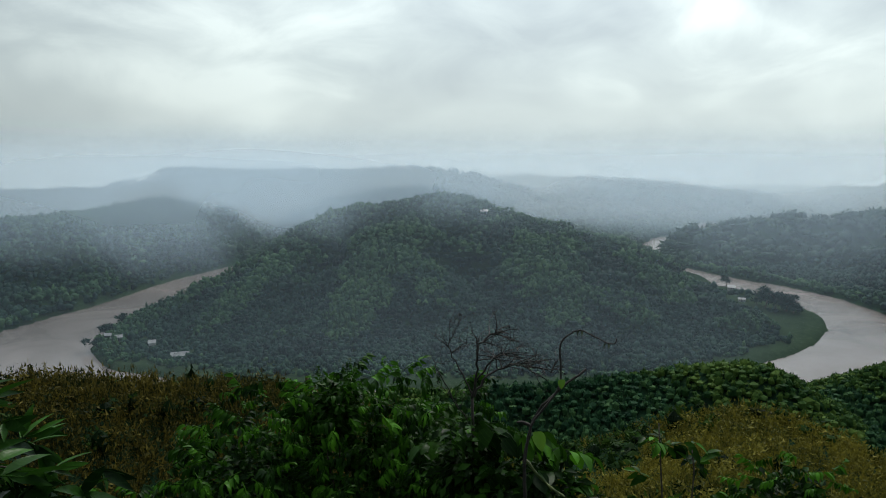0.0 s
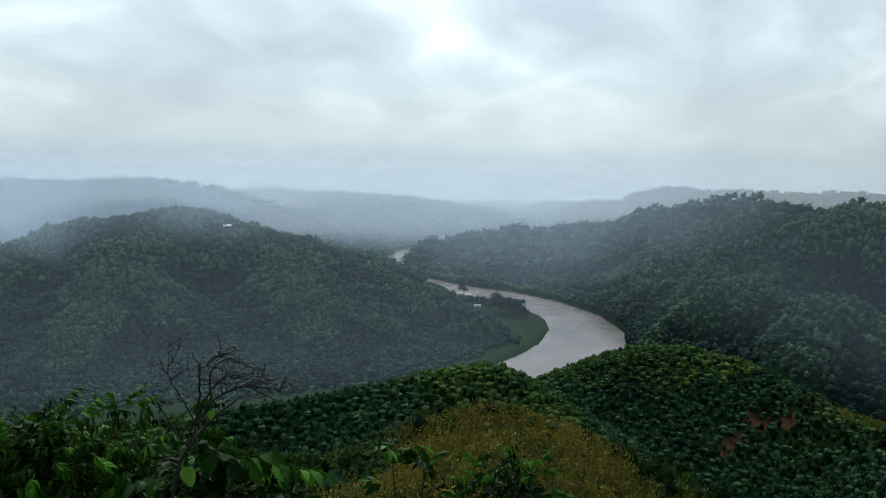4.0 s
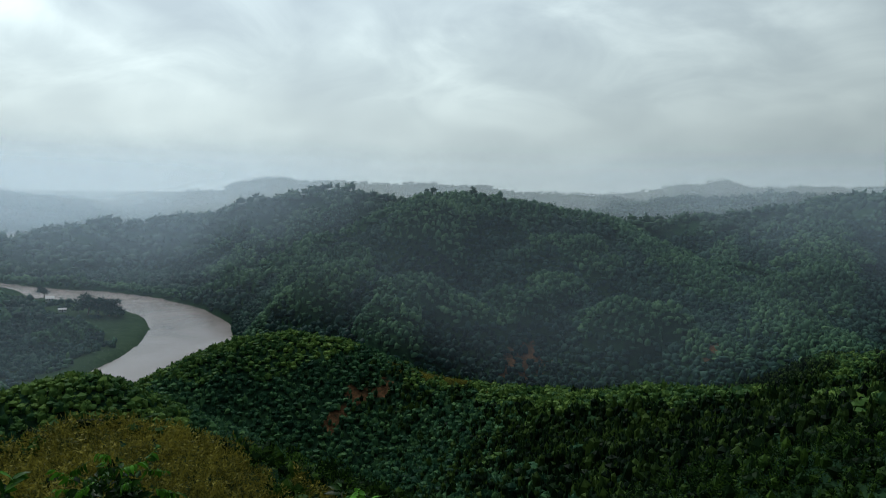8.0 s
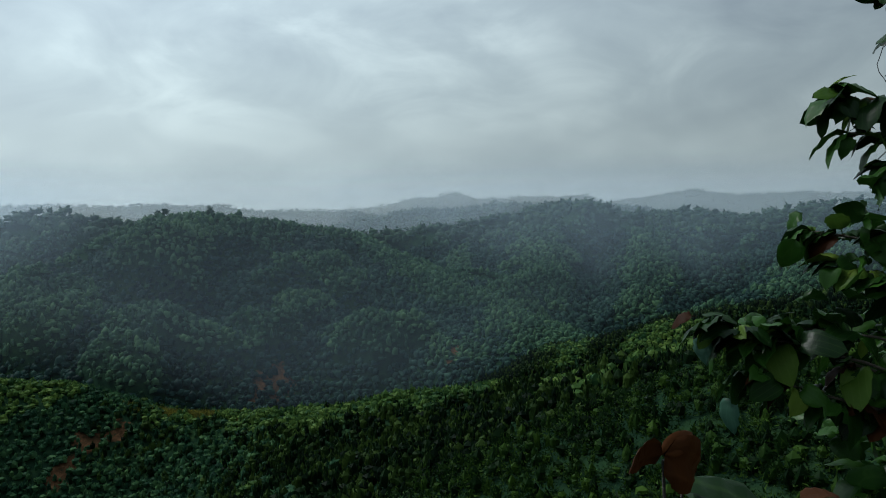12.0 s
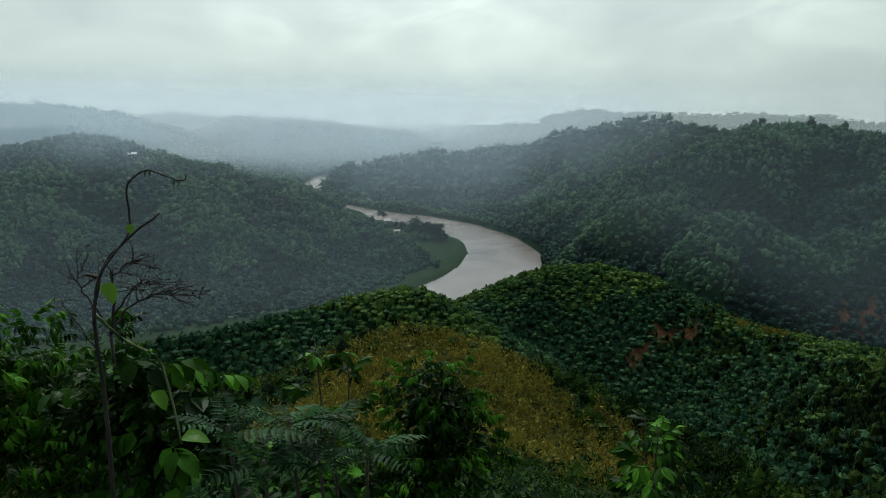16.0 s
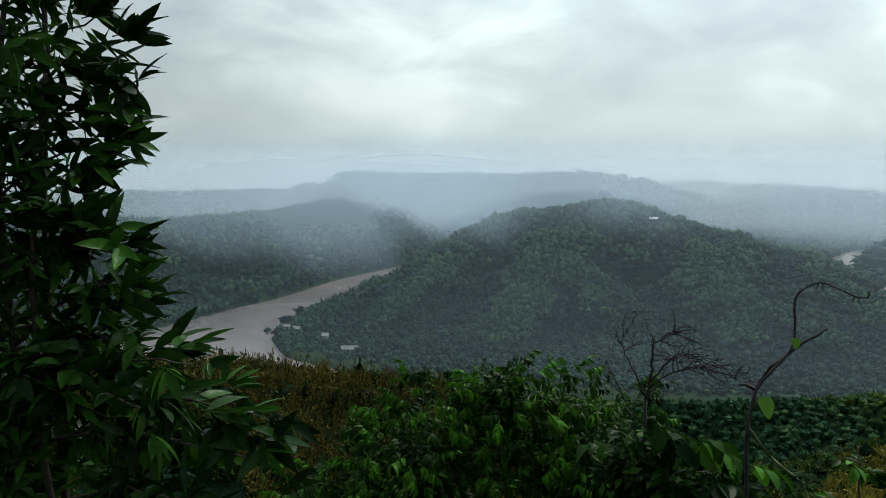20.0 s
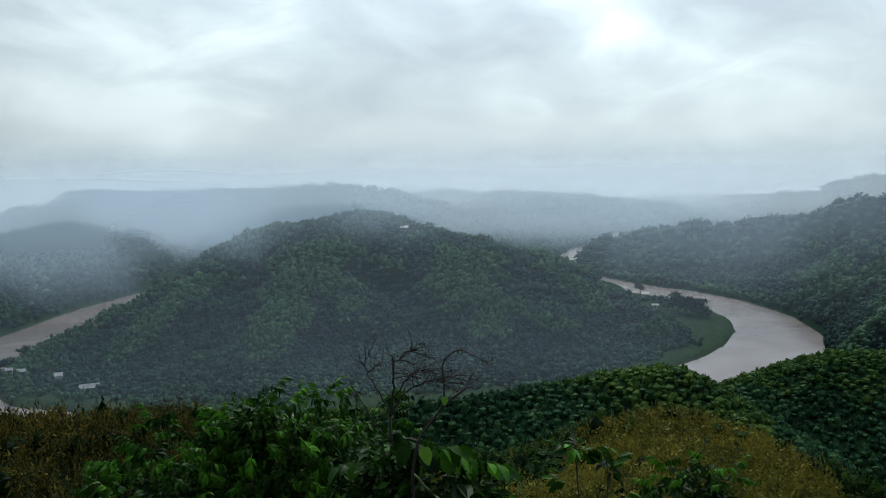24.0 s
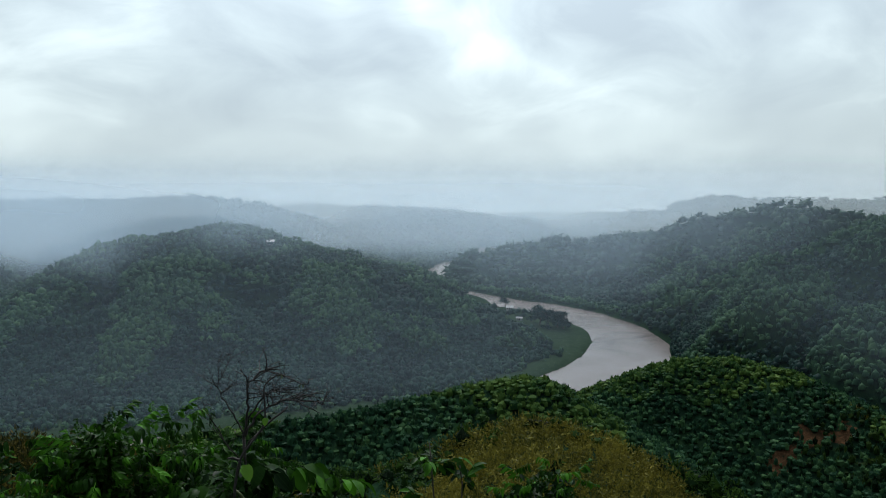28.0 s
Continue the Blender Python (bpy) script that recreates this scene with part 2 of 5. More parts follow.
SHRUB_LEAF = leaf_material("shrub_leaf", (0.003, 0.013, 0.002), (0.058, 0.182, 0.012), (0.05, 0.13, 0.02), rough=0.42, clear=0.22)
BROAD_LEAF = leaf_material("broad_leaf", (0.003, 0.012, 0.003), (0.022, 0.066, 0.008), (0.07, 0.13, 0.03), rough=0.36, clear=0.14, grain=40.0, gloss=0.09)
BROAD_PALE = leaf_material("pale_broad_leaf", (0.040, 0.085, 0.012), (0.10, 0.15, 0.022), (0.14, 0.20, 0.05), rough=0.42, clear=0.25, grain=40.0)
BLUE_LEAF = leaf_material("grey_green_leaf", (0.03, 0.075, 0.05), (0.065, 0.13, 0.095), (0.1, 0.17, 0.12), rough=0.35, clear=0.1, grain=40.0)
RUST_LEAF = leaf_material("withered_leaf", (0.022, 0.008, 0.003), (0.065, 0.022, 0.006), (0.11, 0.045, 0.015), rough=0.6, clear=0.1, grain=50.0, gloss=0.05)
REED_LEAF = leaf_material("lance_leaf", (0.003, 0.012, 0.003), (0.034, 0.105, 0.012), (0.05, 0.11, 0.03), rough=0.32, clear=0.14)
FERN_LEAF = leaf_material("fern_leaf", (0.004, 0.018, 0.005), (0.018, 0.068, 0.016), (0.03, 0.07, 0.02), rough=0.36, clear=0.10)
FRESH_LEAF = leaf_material("fresh_vine_leaf", (0.05, 0.13, 0.012), (0.10, 0.21, 0.026), (0.15, 0.26, 0.07), rough=0.38, clear=0.35)
DEAD_WOOD = rough_material("dead_twig", (0.007, 0.006, 0.005), (0.030, 0.022, 0.018), 40.0, 0.85, 0.5, 0.003)
GREEN_STEM = rough_material("green_stem", (0.05, 0.075, 0.022), (0.11, 0.13, 0.04), 60.0, 0.6, 0.3, 0.002)
LIMEWASH = rough_material("pale_wall", (0.30, 0.30, 0.29), (0.55, 0.55, 0.53), 0.8, 0.8, 0.2, 0.02)
TIN = rough_material("tin_roof", (0.12, 0.125, 0.13), (0.24, 0.245, 0.25), 0.5, 0.45, 0.3, 0.03)
DARK_OPENING = rough_material("dark_opening", (0.02, 0.02, 0.02), (0.05, 0.045, 0.04), 2.0, 0.6, 0.1, 0.01)

# ---- the lie of the land ----
def value_noise(x, y, seed):
    """Smooth lattice noise, -1 to 1, on arrays."""
    xi, yi = np.floor(x).astype(np.int64), np.floor(y).astype(np.int64)
    fx, fy = x - xi, y - yi
    fx, fy = fx * fx * (3 - 2 * fx), fy * fy * (3 - 2 * fy)

    def corner(i, j):
        h = (i * 374761393 + j * 668265263 + seed * 974634777) & 0xFFFFFFFF
        h = ((h ^ (h >> 13)) * 1274126177) & 0xFFFFFFFF
        return ((h ^ (h >> 16)) & 0xFFFF) / 32767.5 - 1
    top = corner(xi, yi) * (1 - fx) + corner(xi + 1, yi) * fx
    low = corner(xi, yi + 1) * (1 - fx) + corner(xi + 1, yi + 1) * fx
    return top * (1 - fy) + low * fy


def fbm(x, y, size, octaves, seed):
    total, amp = 0.0, 1.0
    for k in range(octaves):
        total = total + amp * value_noise(x / size + 17.3 * k, y / size - 9.1 * k, seed + k)
        size, amp = size / 2.1, amp * 0.5
    return total / 1.6


# crests: spine of (x, y, height), fall of the flanks, roundness of the crest, share of gullies
RIDGES = []


def ridge(spine, fall, round_, gully):
    RIDGES.append((spine, fall, round_, gully))


# the wooded hill in the river's loop
ridge([(-197, 395, 2), (-203, 500, 13), (-205, 580, 25), (-194, 660, 39), (-178, 700, 42), (-144, 726, 51), (-107, 742, 59), (-48, 738, 69), (-2, 730, 76), (18, 726, 71), (40, 719, 58), (81, 715, 54), (125, 709, 41), (153, 683, 38), (181, 666, 28), (202, 649, 17), (228, 632, 3)], 0.36, 14, 0.30)
ridge([(-2, 730, 76), (-30, 640, 56), (-50, 540, 36), (-62, 430, 8)], 0.40, 16, 0.5)
ridge([(60, 717, 54), (75, 620, 43), (85, 520, 26), (82, 425, 6)], 0.42, 14, 0.5)
ridge([(140, 690, 36), (160, 600, 25), (165, 520, 13), (150, 440, 3)], 0.42, 12, 0.5)
ridge([(-107, 742, 55), (-130, 640, 34), (-145, 530, 19), (-150, 420, 4)], 0.38, 14, 0.5)
# hills beyond the left reach
ridge([(-560, 380, 70), (-480, 470, 66), (-430, 545, 64), (-399, 599, 59), (-366, 643, 60), (-342, 700, 61), (-332, 752, 65), (-338, 800, 62)], 0.55, 16, 0.3)
ridge([(-350, 880, 62), (-352, 925, 64), (-346, 985, 53), (-330, 1045, 24), (-318, 1110, 0)], 0.6, 18, 0.25)
ridge([(-420, 560, 50), (-350, 560, 24), (-310, 555, 6)], 0.5, 12, 0.3)
# far shore behind the hill
ridge([(-900, 1250, 60), (-585, 1381, 70), (-498, 1415, 104), (-344, 1460, 101), (-212, 1485, 101), (-117, 1445, 105), (-37, 1400, 106), (50, 1399, 94), (126, 1394, 73), (211, 1384, 46), (284, 1371, 20), (331, 1340, 2)], 0.42, 25, 0.3)
ridge([(-228, 1025, 6), (-197, 1031, 25), (-154, 1069, 53), (-89, 1096, 72), (-21, 1110, 73), (40, 1140, 50), (90, 1160, 20)], 0.5, 20, 0.25)
ridge([(60, 2010, 70), (149, 1994, 84), (240, 1986, 91), (331, 1972, 80), (505, 1935, 79), (588, 1912, 71), (745, 1856, 47), (900, 1786, 2)], 0.35, 30, 0.25)
ridge([(160, 1500, 40), (300, 1560, 48), (460, 1560, 50), (620, 1500, 30), (700, 1450, 2)], 0.35, 30, 0.25)
ridge([(950, 1990, 2), (1007, 1956, 14), (1078, 1918, 31), (1210, 1837, 67), (1307, 1770, 98), (1408, 1690, 97), (1565, 1547, 90), (1800, 1300, 90)], 0.35, 30, 0.25)
# the long hill over the right reach
ridge([(284, 962, -2), (297, 915, 12), (313, 876, 33), (346, 852, 40), (393, 821, 47), (436, 787, 48), (480, 761, 56), (526, 730, 66), (576, 691, 87), (603, 655, 93), (626, 633, 85), (700, 560, 66), (760, 500, 50)], 0.50, 16, 0.25)
ridge([(560, 700, 82), (480, 650, 48), (420, 600, 24), (370, 570, 4)], 0.45, 18, 0.3)
# the pointed hill and its spurs
ridge([(312, 462, -4), (316, 440, 12), (333, 425, 26), (371, 406, 54), (408, 383, 81), (427, 362, 93), (444, 342, 93), (463, 315, 87), (516, 307, 83), (571, 289, 75), (640, 300, 60)], 0.46, 14, 0.28)
ridge([(415, 375, 84), (370, 320, 56), (338, 262, 36), (318, 215, 18), (306, 180, 6)], 0.42, 18, 0.3)
ridge([(460, 318, 82), (415, 250, 50), (375, 195, 28), (350, 150, 10)], 0.42, 15, 0.3)
ridge([(345, 408, 38), (325, 350, 34), (300, 300, 22), (285, 265, 10)], 0.45, 15, 0.3)
ridge([(571, 289, 75), (525, 240, 64), (482, 195, 56), (415, 114, 41), (354, 66, 37), (327, 40, 37), (298, 31, 42), (300, 0, 56), (299, -26, 62), (300, -90, 80)], 0.46, 10, 0.22)
# hills of the side valley
ridge([(720, 400, 50), (773, 354, 62), (839, 265, 71), (873, 217, 81), (883, 173, 92), (892, 116, 94), (897, 69, 80), (900, 5, 84), (898, -58, 79), (895, -99, 88), (887, -154, 95), (860, -260, 98)], 0.40, 16, 0.3)
ridge([(883, 173, 90), (760, 150, 62), (650, 128, 40), (551, 101, 12)], 0.44, 14, 0.3)
ridge([(895, 40, 80), (790, 40, 66), (699, 37, 46), (600, 40, 24)], 0.44, 14, 0.3)
ridge([(845, 262, 70), (740, 235, 44), (640, 200, 22)], 0.40, 14, 0.3)
ridge([(890, -110, 86), (740, -110, 60), (600, -80, 40)], 0.42, 14, 0.3)
ridge([(1250, 760, 40), (1354, 646, 54), (1391, 562, 73), (1440, 419, 82), (1464, 329, 89), (1500, 100, 80)], 0.35, 25, 0.25)
ridge([(1300, 1200, 70), (1484, 1019, 73), (1606, 813, 79), (1700, 700, 60)], 0.35, 25, 0.25)
ridge([(2200, 1200, 60), (2272, 1043, 74), (2318, 936, 99), (2355, 830, 106), (2375, 782, 124), (2401, 698, 99), (2435, 567, 109), (2476, 342, 108), (2500, 200, 70)], 0.40, 22, 0.2)
ridge([(2960, 440, 60), (2983, 320, 80), (3000, -3, 129), (2996, -148, 108), (2988, -268, 114), (2962, -476, 112), (2800, -900, 110)], 0.35, 30, 0.2)
# the spur that curves from the lookout round to the river
ridge([(62, -45, 92), (90, -12, 86), (110, -5, 82.5), (135, 6, 74), (149, 16, 68), (157, 29, 62.5), (164, 44, 59), (172, 69, 53), (179, 89, 45.5), (191, 110, 40), (202, 142, 33), (200, 170, 31.5), (195, 187, 34), (188, 207, 41), (178, 223, 43.5), (164, 233, 41.5), (154, 240, 36), (143, 246, 28), (134, 252, 18), (124, 262, -4)], 0.50, 7, 0.12)
ridge([(-60, 215, 26), (-14, 206, 38.5), (23, 199, 42), (37, 197, 44), (52, 193, 46.5), (68, 189, 51), (81, 183, 53), (86, 181, 49.5), (91, 178, 43), (95, 175, 25), (99, 172, 8)], 0.60, 6, 0.12)
ridge([(52, 193, 46), (44, 150, 38), (34, 110, 48), (27, 62, 82)], 0.5, 8, 0.2)
# the lookout's own hill
ridge([(-400, -160, 96), (-150, -60, 108), (-50, -26, 106), (-14, -6, 103.4), (0, -1.2, 103.0), (7, -12, 102.0), (45, -60, 96), (180, -120, 104), (420, -260, 112)], 0.56, 3, 0.06)
ridge([(0, 0, 102.2), (9, 22, 91), (18, 44, 84.2), (26, 60, 82.8), (30, 67, 79.4)], 0.62, 5, 0.06)
ridge([(-80, 20, 92), (-48, 44, 89.6), (-32, 52, 88.2), (-20, 57, 86.4), (-10, 58, 83.5), (-2, 58, 81)], 0.45, 6, 0.08)
ridge([(-50, 42, 89), (-90, 110, 60), (-120, 170, 36), (-130, 225, 14)], 0.48, 8, 0.2)
# closing hills behind and far off
ridge([(-1700, 600, 30), (-1500, 1700, 8), (-700, 2500, 4), (200, 3100, 4), (1200, 3100, 4), (2300, 2300, 4)], 0.3, 40, 0.2)
ridge([(-1500, 600, 110), (-1500, -900, 120), (-300, -1600, 120), (1200, -1500, 120), (2500, -1300, 120)], 0.3, 40, 0.2)
# the river's middle line and half width
RIVER = [(330, 1075, 17), (285, 985, 16), (240, 880, 22), (226, 770, 27), (250, 695, 26), (281, 632, 25), (296, 566, 24), (294, 505, 23), (273, 446, 27), (243, 404, 29), (212, 372, 32), (165, 333, 36), (110, 308, 30), (0, 303, 30),
         (-110, 308, 32), (-203, 338, 42), (-255, 405, 44), (-247, 490, 35), (-235, 570, 35), (-224, 680, 36), (-204, 770, 33), (-170, 870, 30), (-60, 960, 30)]
RIVER_FAR = [(330, 1075, 17), (420, 1180, 20), (480, 1300, 20), (520, 1420, 20)]
# slips of bare red earth: x, y, radius along x and y
SLIPS = [(311, 199, 15, 9), (178, 180, 8, 3), (164, 179, 7, 2), (342, 114, 7, 2), (44, 404, 20, 3), (-172, 512, 7, 7)]


def along(x, y, spine):
    """Distance to a spine, and the third value there, on arrays; the best of its pieces by distance."""
    best, value = np.full(x.shape, 1e9), np.zeros(x.shape)
    for (ax, ay, az), (bx, by, bz) in zip(spine, spine[1:]):
        ux, uy = bx - ax, by - ay
        s = np.clip(((x - ax) * ux + (y - ay) * uy) / (ux * ux + uy * uy), 0, 1)
        d = np.hypot(x - ax - s * ux, y - ay - s * uy)
        near = d < best
        best, value = np.where(near, d, best), np.where(near, az + s * (bz - az), value)
    return best, value


def inside_loop(x, y):
    return ((x / 300) ** 2 + ((y - 560) / 270) ** 2 < 1).astype(float)


def height(x, y):
    x, y = np.asarray(x, float), np.asarray(y, float)
    far = np.hypot(x, y)
    warp = fbm(x, y, 95.0, 4, 5) + 0.5 * (0.45 - 1.6 * np.abs(fbm(x, y, 62.0, 2, 31)))
    fine = fbm(x, y, 30.0, 3, 11)
    total, k = np.exp(np.full(x.shape, 2.5 / 1.2)), 1.2
    best, drop = np.full(x.shape, -1e3), np.zeros(x.shape)
    for spine, fall, round_, gully in RIDGES:
        z = np.full(x.shape, -1e3)
        for (ax, ay, az), (bx, by, bz) in zip(spine, spine[1:]):
            ux, uy = bx - ax, by - ay
            s = np.clip(((x - ax) * ux + (y - ay) * uy) / (ux * ux + uy * uy), 0, 1)
            d = np.hypot(x - ax - s * ux, y - ay - s * uy)
            d = d * (1 + gully * 1.5 * warp + 0.10 * fine)
            fell = fall * (np.sqrt(d * d + round_ * round_) - round_)
            at = az + s * (bz - az) - fell
            drop = np.where(at > best, fell, drop)
            z, best = np.maximum(z, at), np.maximum(best, at)
        total = total + np.exp(np.minimum(z, 200) / k)
    h = k * np.log(total)
    billow = 0.6 * np.abs(fbm(x + 10 * fine, y, 56.0, 2, 71)) + 0.75 * np.abs(fbm(x - 12 * fine, y, 118.0, 2, 77)) - 0.40
    h = h + 40.0 * billow * np.clip(drop / 17, 0.10, 1) * np.clip((h - 6) / 25, 0, 1) * np.clip((far - 300) / 150, 0, 1) + 0.7 * fine * np.clip((h - 4) / 20, 0, 1) * np.clip((far - 20) / 100, 0, 1)
    h = h + 7.0 * fbm(x, y, 75.0, 3, 41) * np.clip((far - 1250) / 500, 0, 1) * np.clip((h - 10) / 30, 0, 1)
    for spine in (RIVER, RIVER_FAR):
        d, half = along(x, y, spine)
        d = d + 3.0 * fbm(x, y, 40.0, 3, 23) * np.clip((far - 250) / 100, 0, 1)
        h = np.minimum(h, -3 + np.maximum(d - half + 3.0, 0) * 1.05)
        if spine is RIVER:                           # level ground on the point inside the bend
            level = 1.4 + 0.035 * np.maximum(d - half, 0) + 0.6 * np.maximum(216 - x, 0) + 0.8 * np.maximum(y - 642, 0) + 2.0 * np.maximum(x - 0.2 * y - 205, 0)
            h = np.where((x > 120) & (y > 395) & (inside_loop(x, y) > 0), np.minimum(h, level), h)
    return h


def rise(x, y):
    return float(height(np.array([x]), np.array([y]))[0])


def ground_sheet():
    az = np.concatenate([np.arange(-116, 46, 0.3), np.arange(46, 244, 3.0)])
    r = np.concatenate([[0.0], np.geomspace(1.2, 40, 34), np.geomspace(42, 1700, 190), np.geomspace(1730, 3100, 50), np.geomspace(3150, 4800, 16)])
    a, rr = np.meshgrid(np.radians(az), r, indexing="ij")
    x, y = -np.sin(a) * rr, np.cos(a) * rr
    z = height(x, y)
    n, m = x.shape
    i, j = np.meshgrid(np.arange(n), np.arange(m - 1), indexing="ij")
    i2 = (i + 1) % n
    quads = np.stack([i * m + j, i * m + j + 1, i2 * m + j + 1, i2 * m + j], -1).reshape(-1, 4)
    mesh = bpy.data.meshes.new("ground")
    fill(mesh, np.stack([x, y, z], -1).reshape(-1, 3), quads, smooth=True)
    bare, flat = bareness(x.ravel(), y.ravel()), meadow(x.ravel(), y.ravel(), z.ravel())
    for key, values in (("bare", bare), ("meadow", flat)):
        mesh.attributes.new(key, "FLOAT", "POINT").data.foreach_set("value", values.astype(np.float32))
    mesh.materials.append(GROUND)
    ob = new("ground", mesh)
    tagged(ob, "steep green valley slopes with slips of bare red earth", "hills", kind="structure")
    return az, r, z


def fill(mesh, verts, faces, smooth=False):
    """A mesh from arrays of corners and of faces with the same number of corners."""
    faces = np.asarray(faces)
    k = faces.shape[1]
    mesh.vertices.add(len(verts))
    mesh.vertices.foreach_set("co", np.asarray(verts, np.float32).ravel())
    mesh.loops.add(faces.size)
    mesh.loops.foreach_set("vertex_index", faces.ravel().astype(np.int32))
    mesh.polygons.add(len(faces))
    mesh.polygons.foreach_set("loop_start", np.arange(0, faces.size, k, dtype=np.int32))
    mesh.polygons.foreach_set("loop_total", np.full(len(faces), k, np.int32))
    mesh.polygons.foreach_set("use_smooth", np.full(len(faces), smooth, bool))
    mesh.update(calc_edges=True)


def bareness(x, y):
    b = np.zeros(x.shape)
    ragged = 1 + 0.45 * value_noise(x / 5, y / 5, 81) + 0.25 * value_noise(x / 2, y / 2, 82)
    for cx, cy, rx, ry in SLIPS:
        b = np.maximum(b, 1.35 - np.hypot((x - cx) / rx, (y - cy) / ry) * 0.8 * ragged)
    return np.clip(b, 0, 1)


def meadow(x, y, z):
    """Grassy river flats."""
    d, half = along(x, y, RIVER)
    return np.clip((5.5 - z) / 2.0, 0, 1) * np.clip((60 - (d - half)) / 15, 0, 1) * inside_loop(x, y)


AZ, R, LAND = ground_sheet()

water_mesh = bpy.data.meshes.new("river")
wa = np.radians(np.arange(-70, 70, 2.0))
wr = np.linspace(180, 1600, 24)
ga, gr = np.meshgrid(wa, wr, indexing="ij")
n_, m_ = ga.shape
gi, gj = np.meshgrid(np.arange(n_ - 1), np.arange(m_ - 1), indexing="ij")
fill(water_mesh, np.stack([-np.sin(ga) * gr, np.cos(ga) * gr, np.zeros_like(ga)], -1).reshape(-1, 3),
     np.stack([gi * m_ + gj, gi * m_ + gj + 1, (gi + 1) * m_ + gj + 1, (gi + 1) * m_ + gj], -1).reshape(-1, 4), smooth=True)
water_mesh.materials.append(WATER)
tagged(new("river", water_mesh), "wide muddy brown river winding between wooded hills", "river", kind="structure")

# ---- woods and scrub ----
rng = np.random.default_rng(7)


def seen_from_lookout():
    """How far each spot of the land lies below the sight line over what stands in front of it, on the sheet's own net."""
    r = np.maximum(R, 0.5)
    slope = (LAND - 105.0) / r[None, :]
    front = np.maximum.accumulate(slope, axis=1)
    front = np.concatenate([np.full((len(AZ), 1), -9.0), front[:, :-1]], axis=1)
    return (front - slope) * r[None, :]


HIDDEN = seen_from_lookout()
FINE = AZ < 46


def hidden_by(x, y):
    az = np.degrees(np.arctan2(-x, y))
    i = np.clip(np.round((az + 116) / 0.3).astype(int), 0, FINE.sum() - 1)
    j = np.clip(np.searchsorted(R, np.hypot(x, y)), 0, len(R) - 1)
    return HIDDEN[i, j]


def scatter(r0, r1, step, keep, az0=-114.0, az1=44.0, deep=11.0):
    """Jittered spots, one a step, in the sector between two distances from the lookout; few where no slope faces it."""
    n = int(2 * r1 / step)
    gx, gy = np.meshgrid(np.arange(n), np.arange(n), indexing="ij")
    x = (gx + rng.random(gx.shape)) * step - r1
    y = (gy + rng.random(gx.shape)) * step - r1
    x, y = x.ravel(), y.ravel()
    rr, az = np.hypot(x, y), np.degrees(np.arctan2(-x, y))
    ok = (rr > r0) & (rr < r1) & (az > az0) & (az < az1)
    x, y = x[ok], y[ok]
    ok = (hidden_by(x, y) < deep) | (rng.random(len(x)) < 0.05)
    x, y = x[ok], y[ok]
    z = height(x, y)
    ok = keep(x, y, z)
    return x[ok], y[ok], z[ok]


def crown_shapes(count, fine, lumps, flecks, fleck, seed, spread=0.2, low=0.40):
    """Crowns one unit wide and high: lumpy domes of foliage with a few loose sprigs; corners and triangles."""
    g = np.random.default_rng(seed)
    bm = bmesh.new()
    bmesh.ops.create_icosphere(bm, subdivisions=fine, radius=1.0)
    cut = -0.25 if fine > 1 else -0.5
    bmesh.ops.delete(bm, geom=[f for f in bm.faces if f.calc_center_median().z < cut], context="FACES")
    bm.verts.index_update()
    ball = np.array([v.co[:] for v in bm.verts])
    tris = np.array([[v.index for v in f.verts] for f in bm.faces])
    bm.free()
    made = []
    for _ in range(count):
        verts, faces, n = [], [], 0
        spots = g.normal(0, 1, (lumps, 3)) * np.array([spread, spread, 0.08]) + np.array([0, 0, low])
        if lumps == 1:
            spots[:, :2] = 0
        size = g.uniform(0.36, 0.46, lumps) if lumps == 1 else g.uniform(0.26, 0.38, lumps)
        for at, s in zip(spots, size):
            v = ball * (1 + g.normal(0, 0.19, (len(ball), 1))) * np.array([s, s, s * g.uniform(0.9, 1.35)]) + at
            verts.append(v)
            faces.append(tris + n)
            n += len(v)
        if flecks:
            k = g.integers(0, lumps, flecks)
            way = g.normal(0, 1, (flecks, 3))
            way[:, 2] = np.abs(way[:, 2])
            way /= np.linalg.norm(way, axis=1)[:, None]
            at = spots[k] + way * size[k][:, None] * g.uniform(0.85, 1.1, flecks)[:, None]
            side = np.cross(way, g.normal(0, 1, way.shape))
            side /= np.linalg.norm(side, axis=1)[:, None]
            tip = way + g.normal(0, 0.4, way.shape) + np.array([0, 0, 0.4])
            tip /= np.linalg.norm(tip, axis=1)[:, None]
            s = fleck * g.uniform(0.6, 1.4, flecks)[:, None]
            verts.append(np.stack([at - side * s * 0.5, at + side * s * 0.5, at + tip * s * 1.2], 1).reshape(-1, 3))
            faces.append(np.arange(3 * flecks).reshape(-1, 3) + n)
        made.append((np.concatenate(verts), np.concatenate(faces)))
    return made


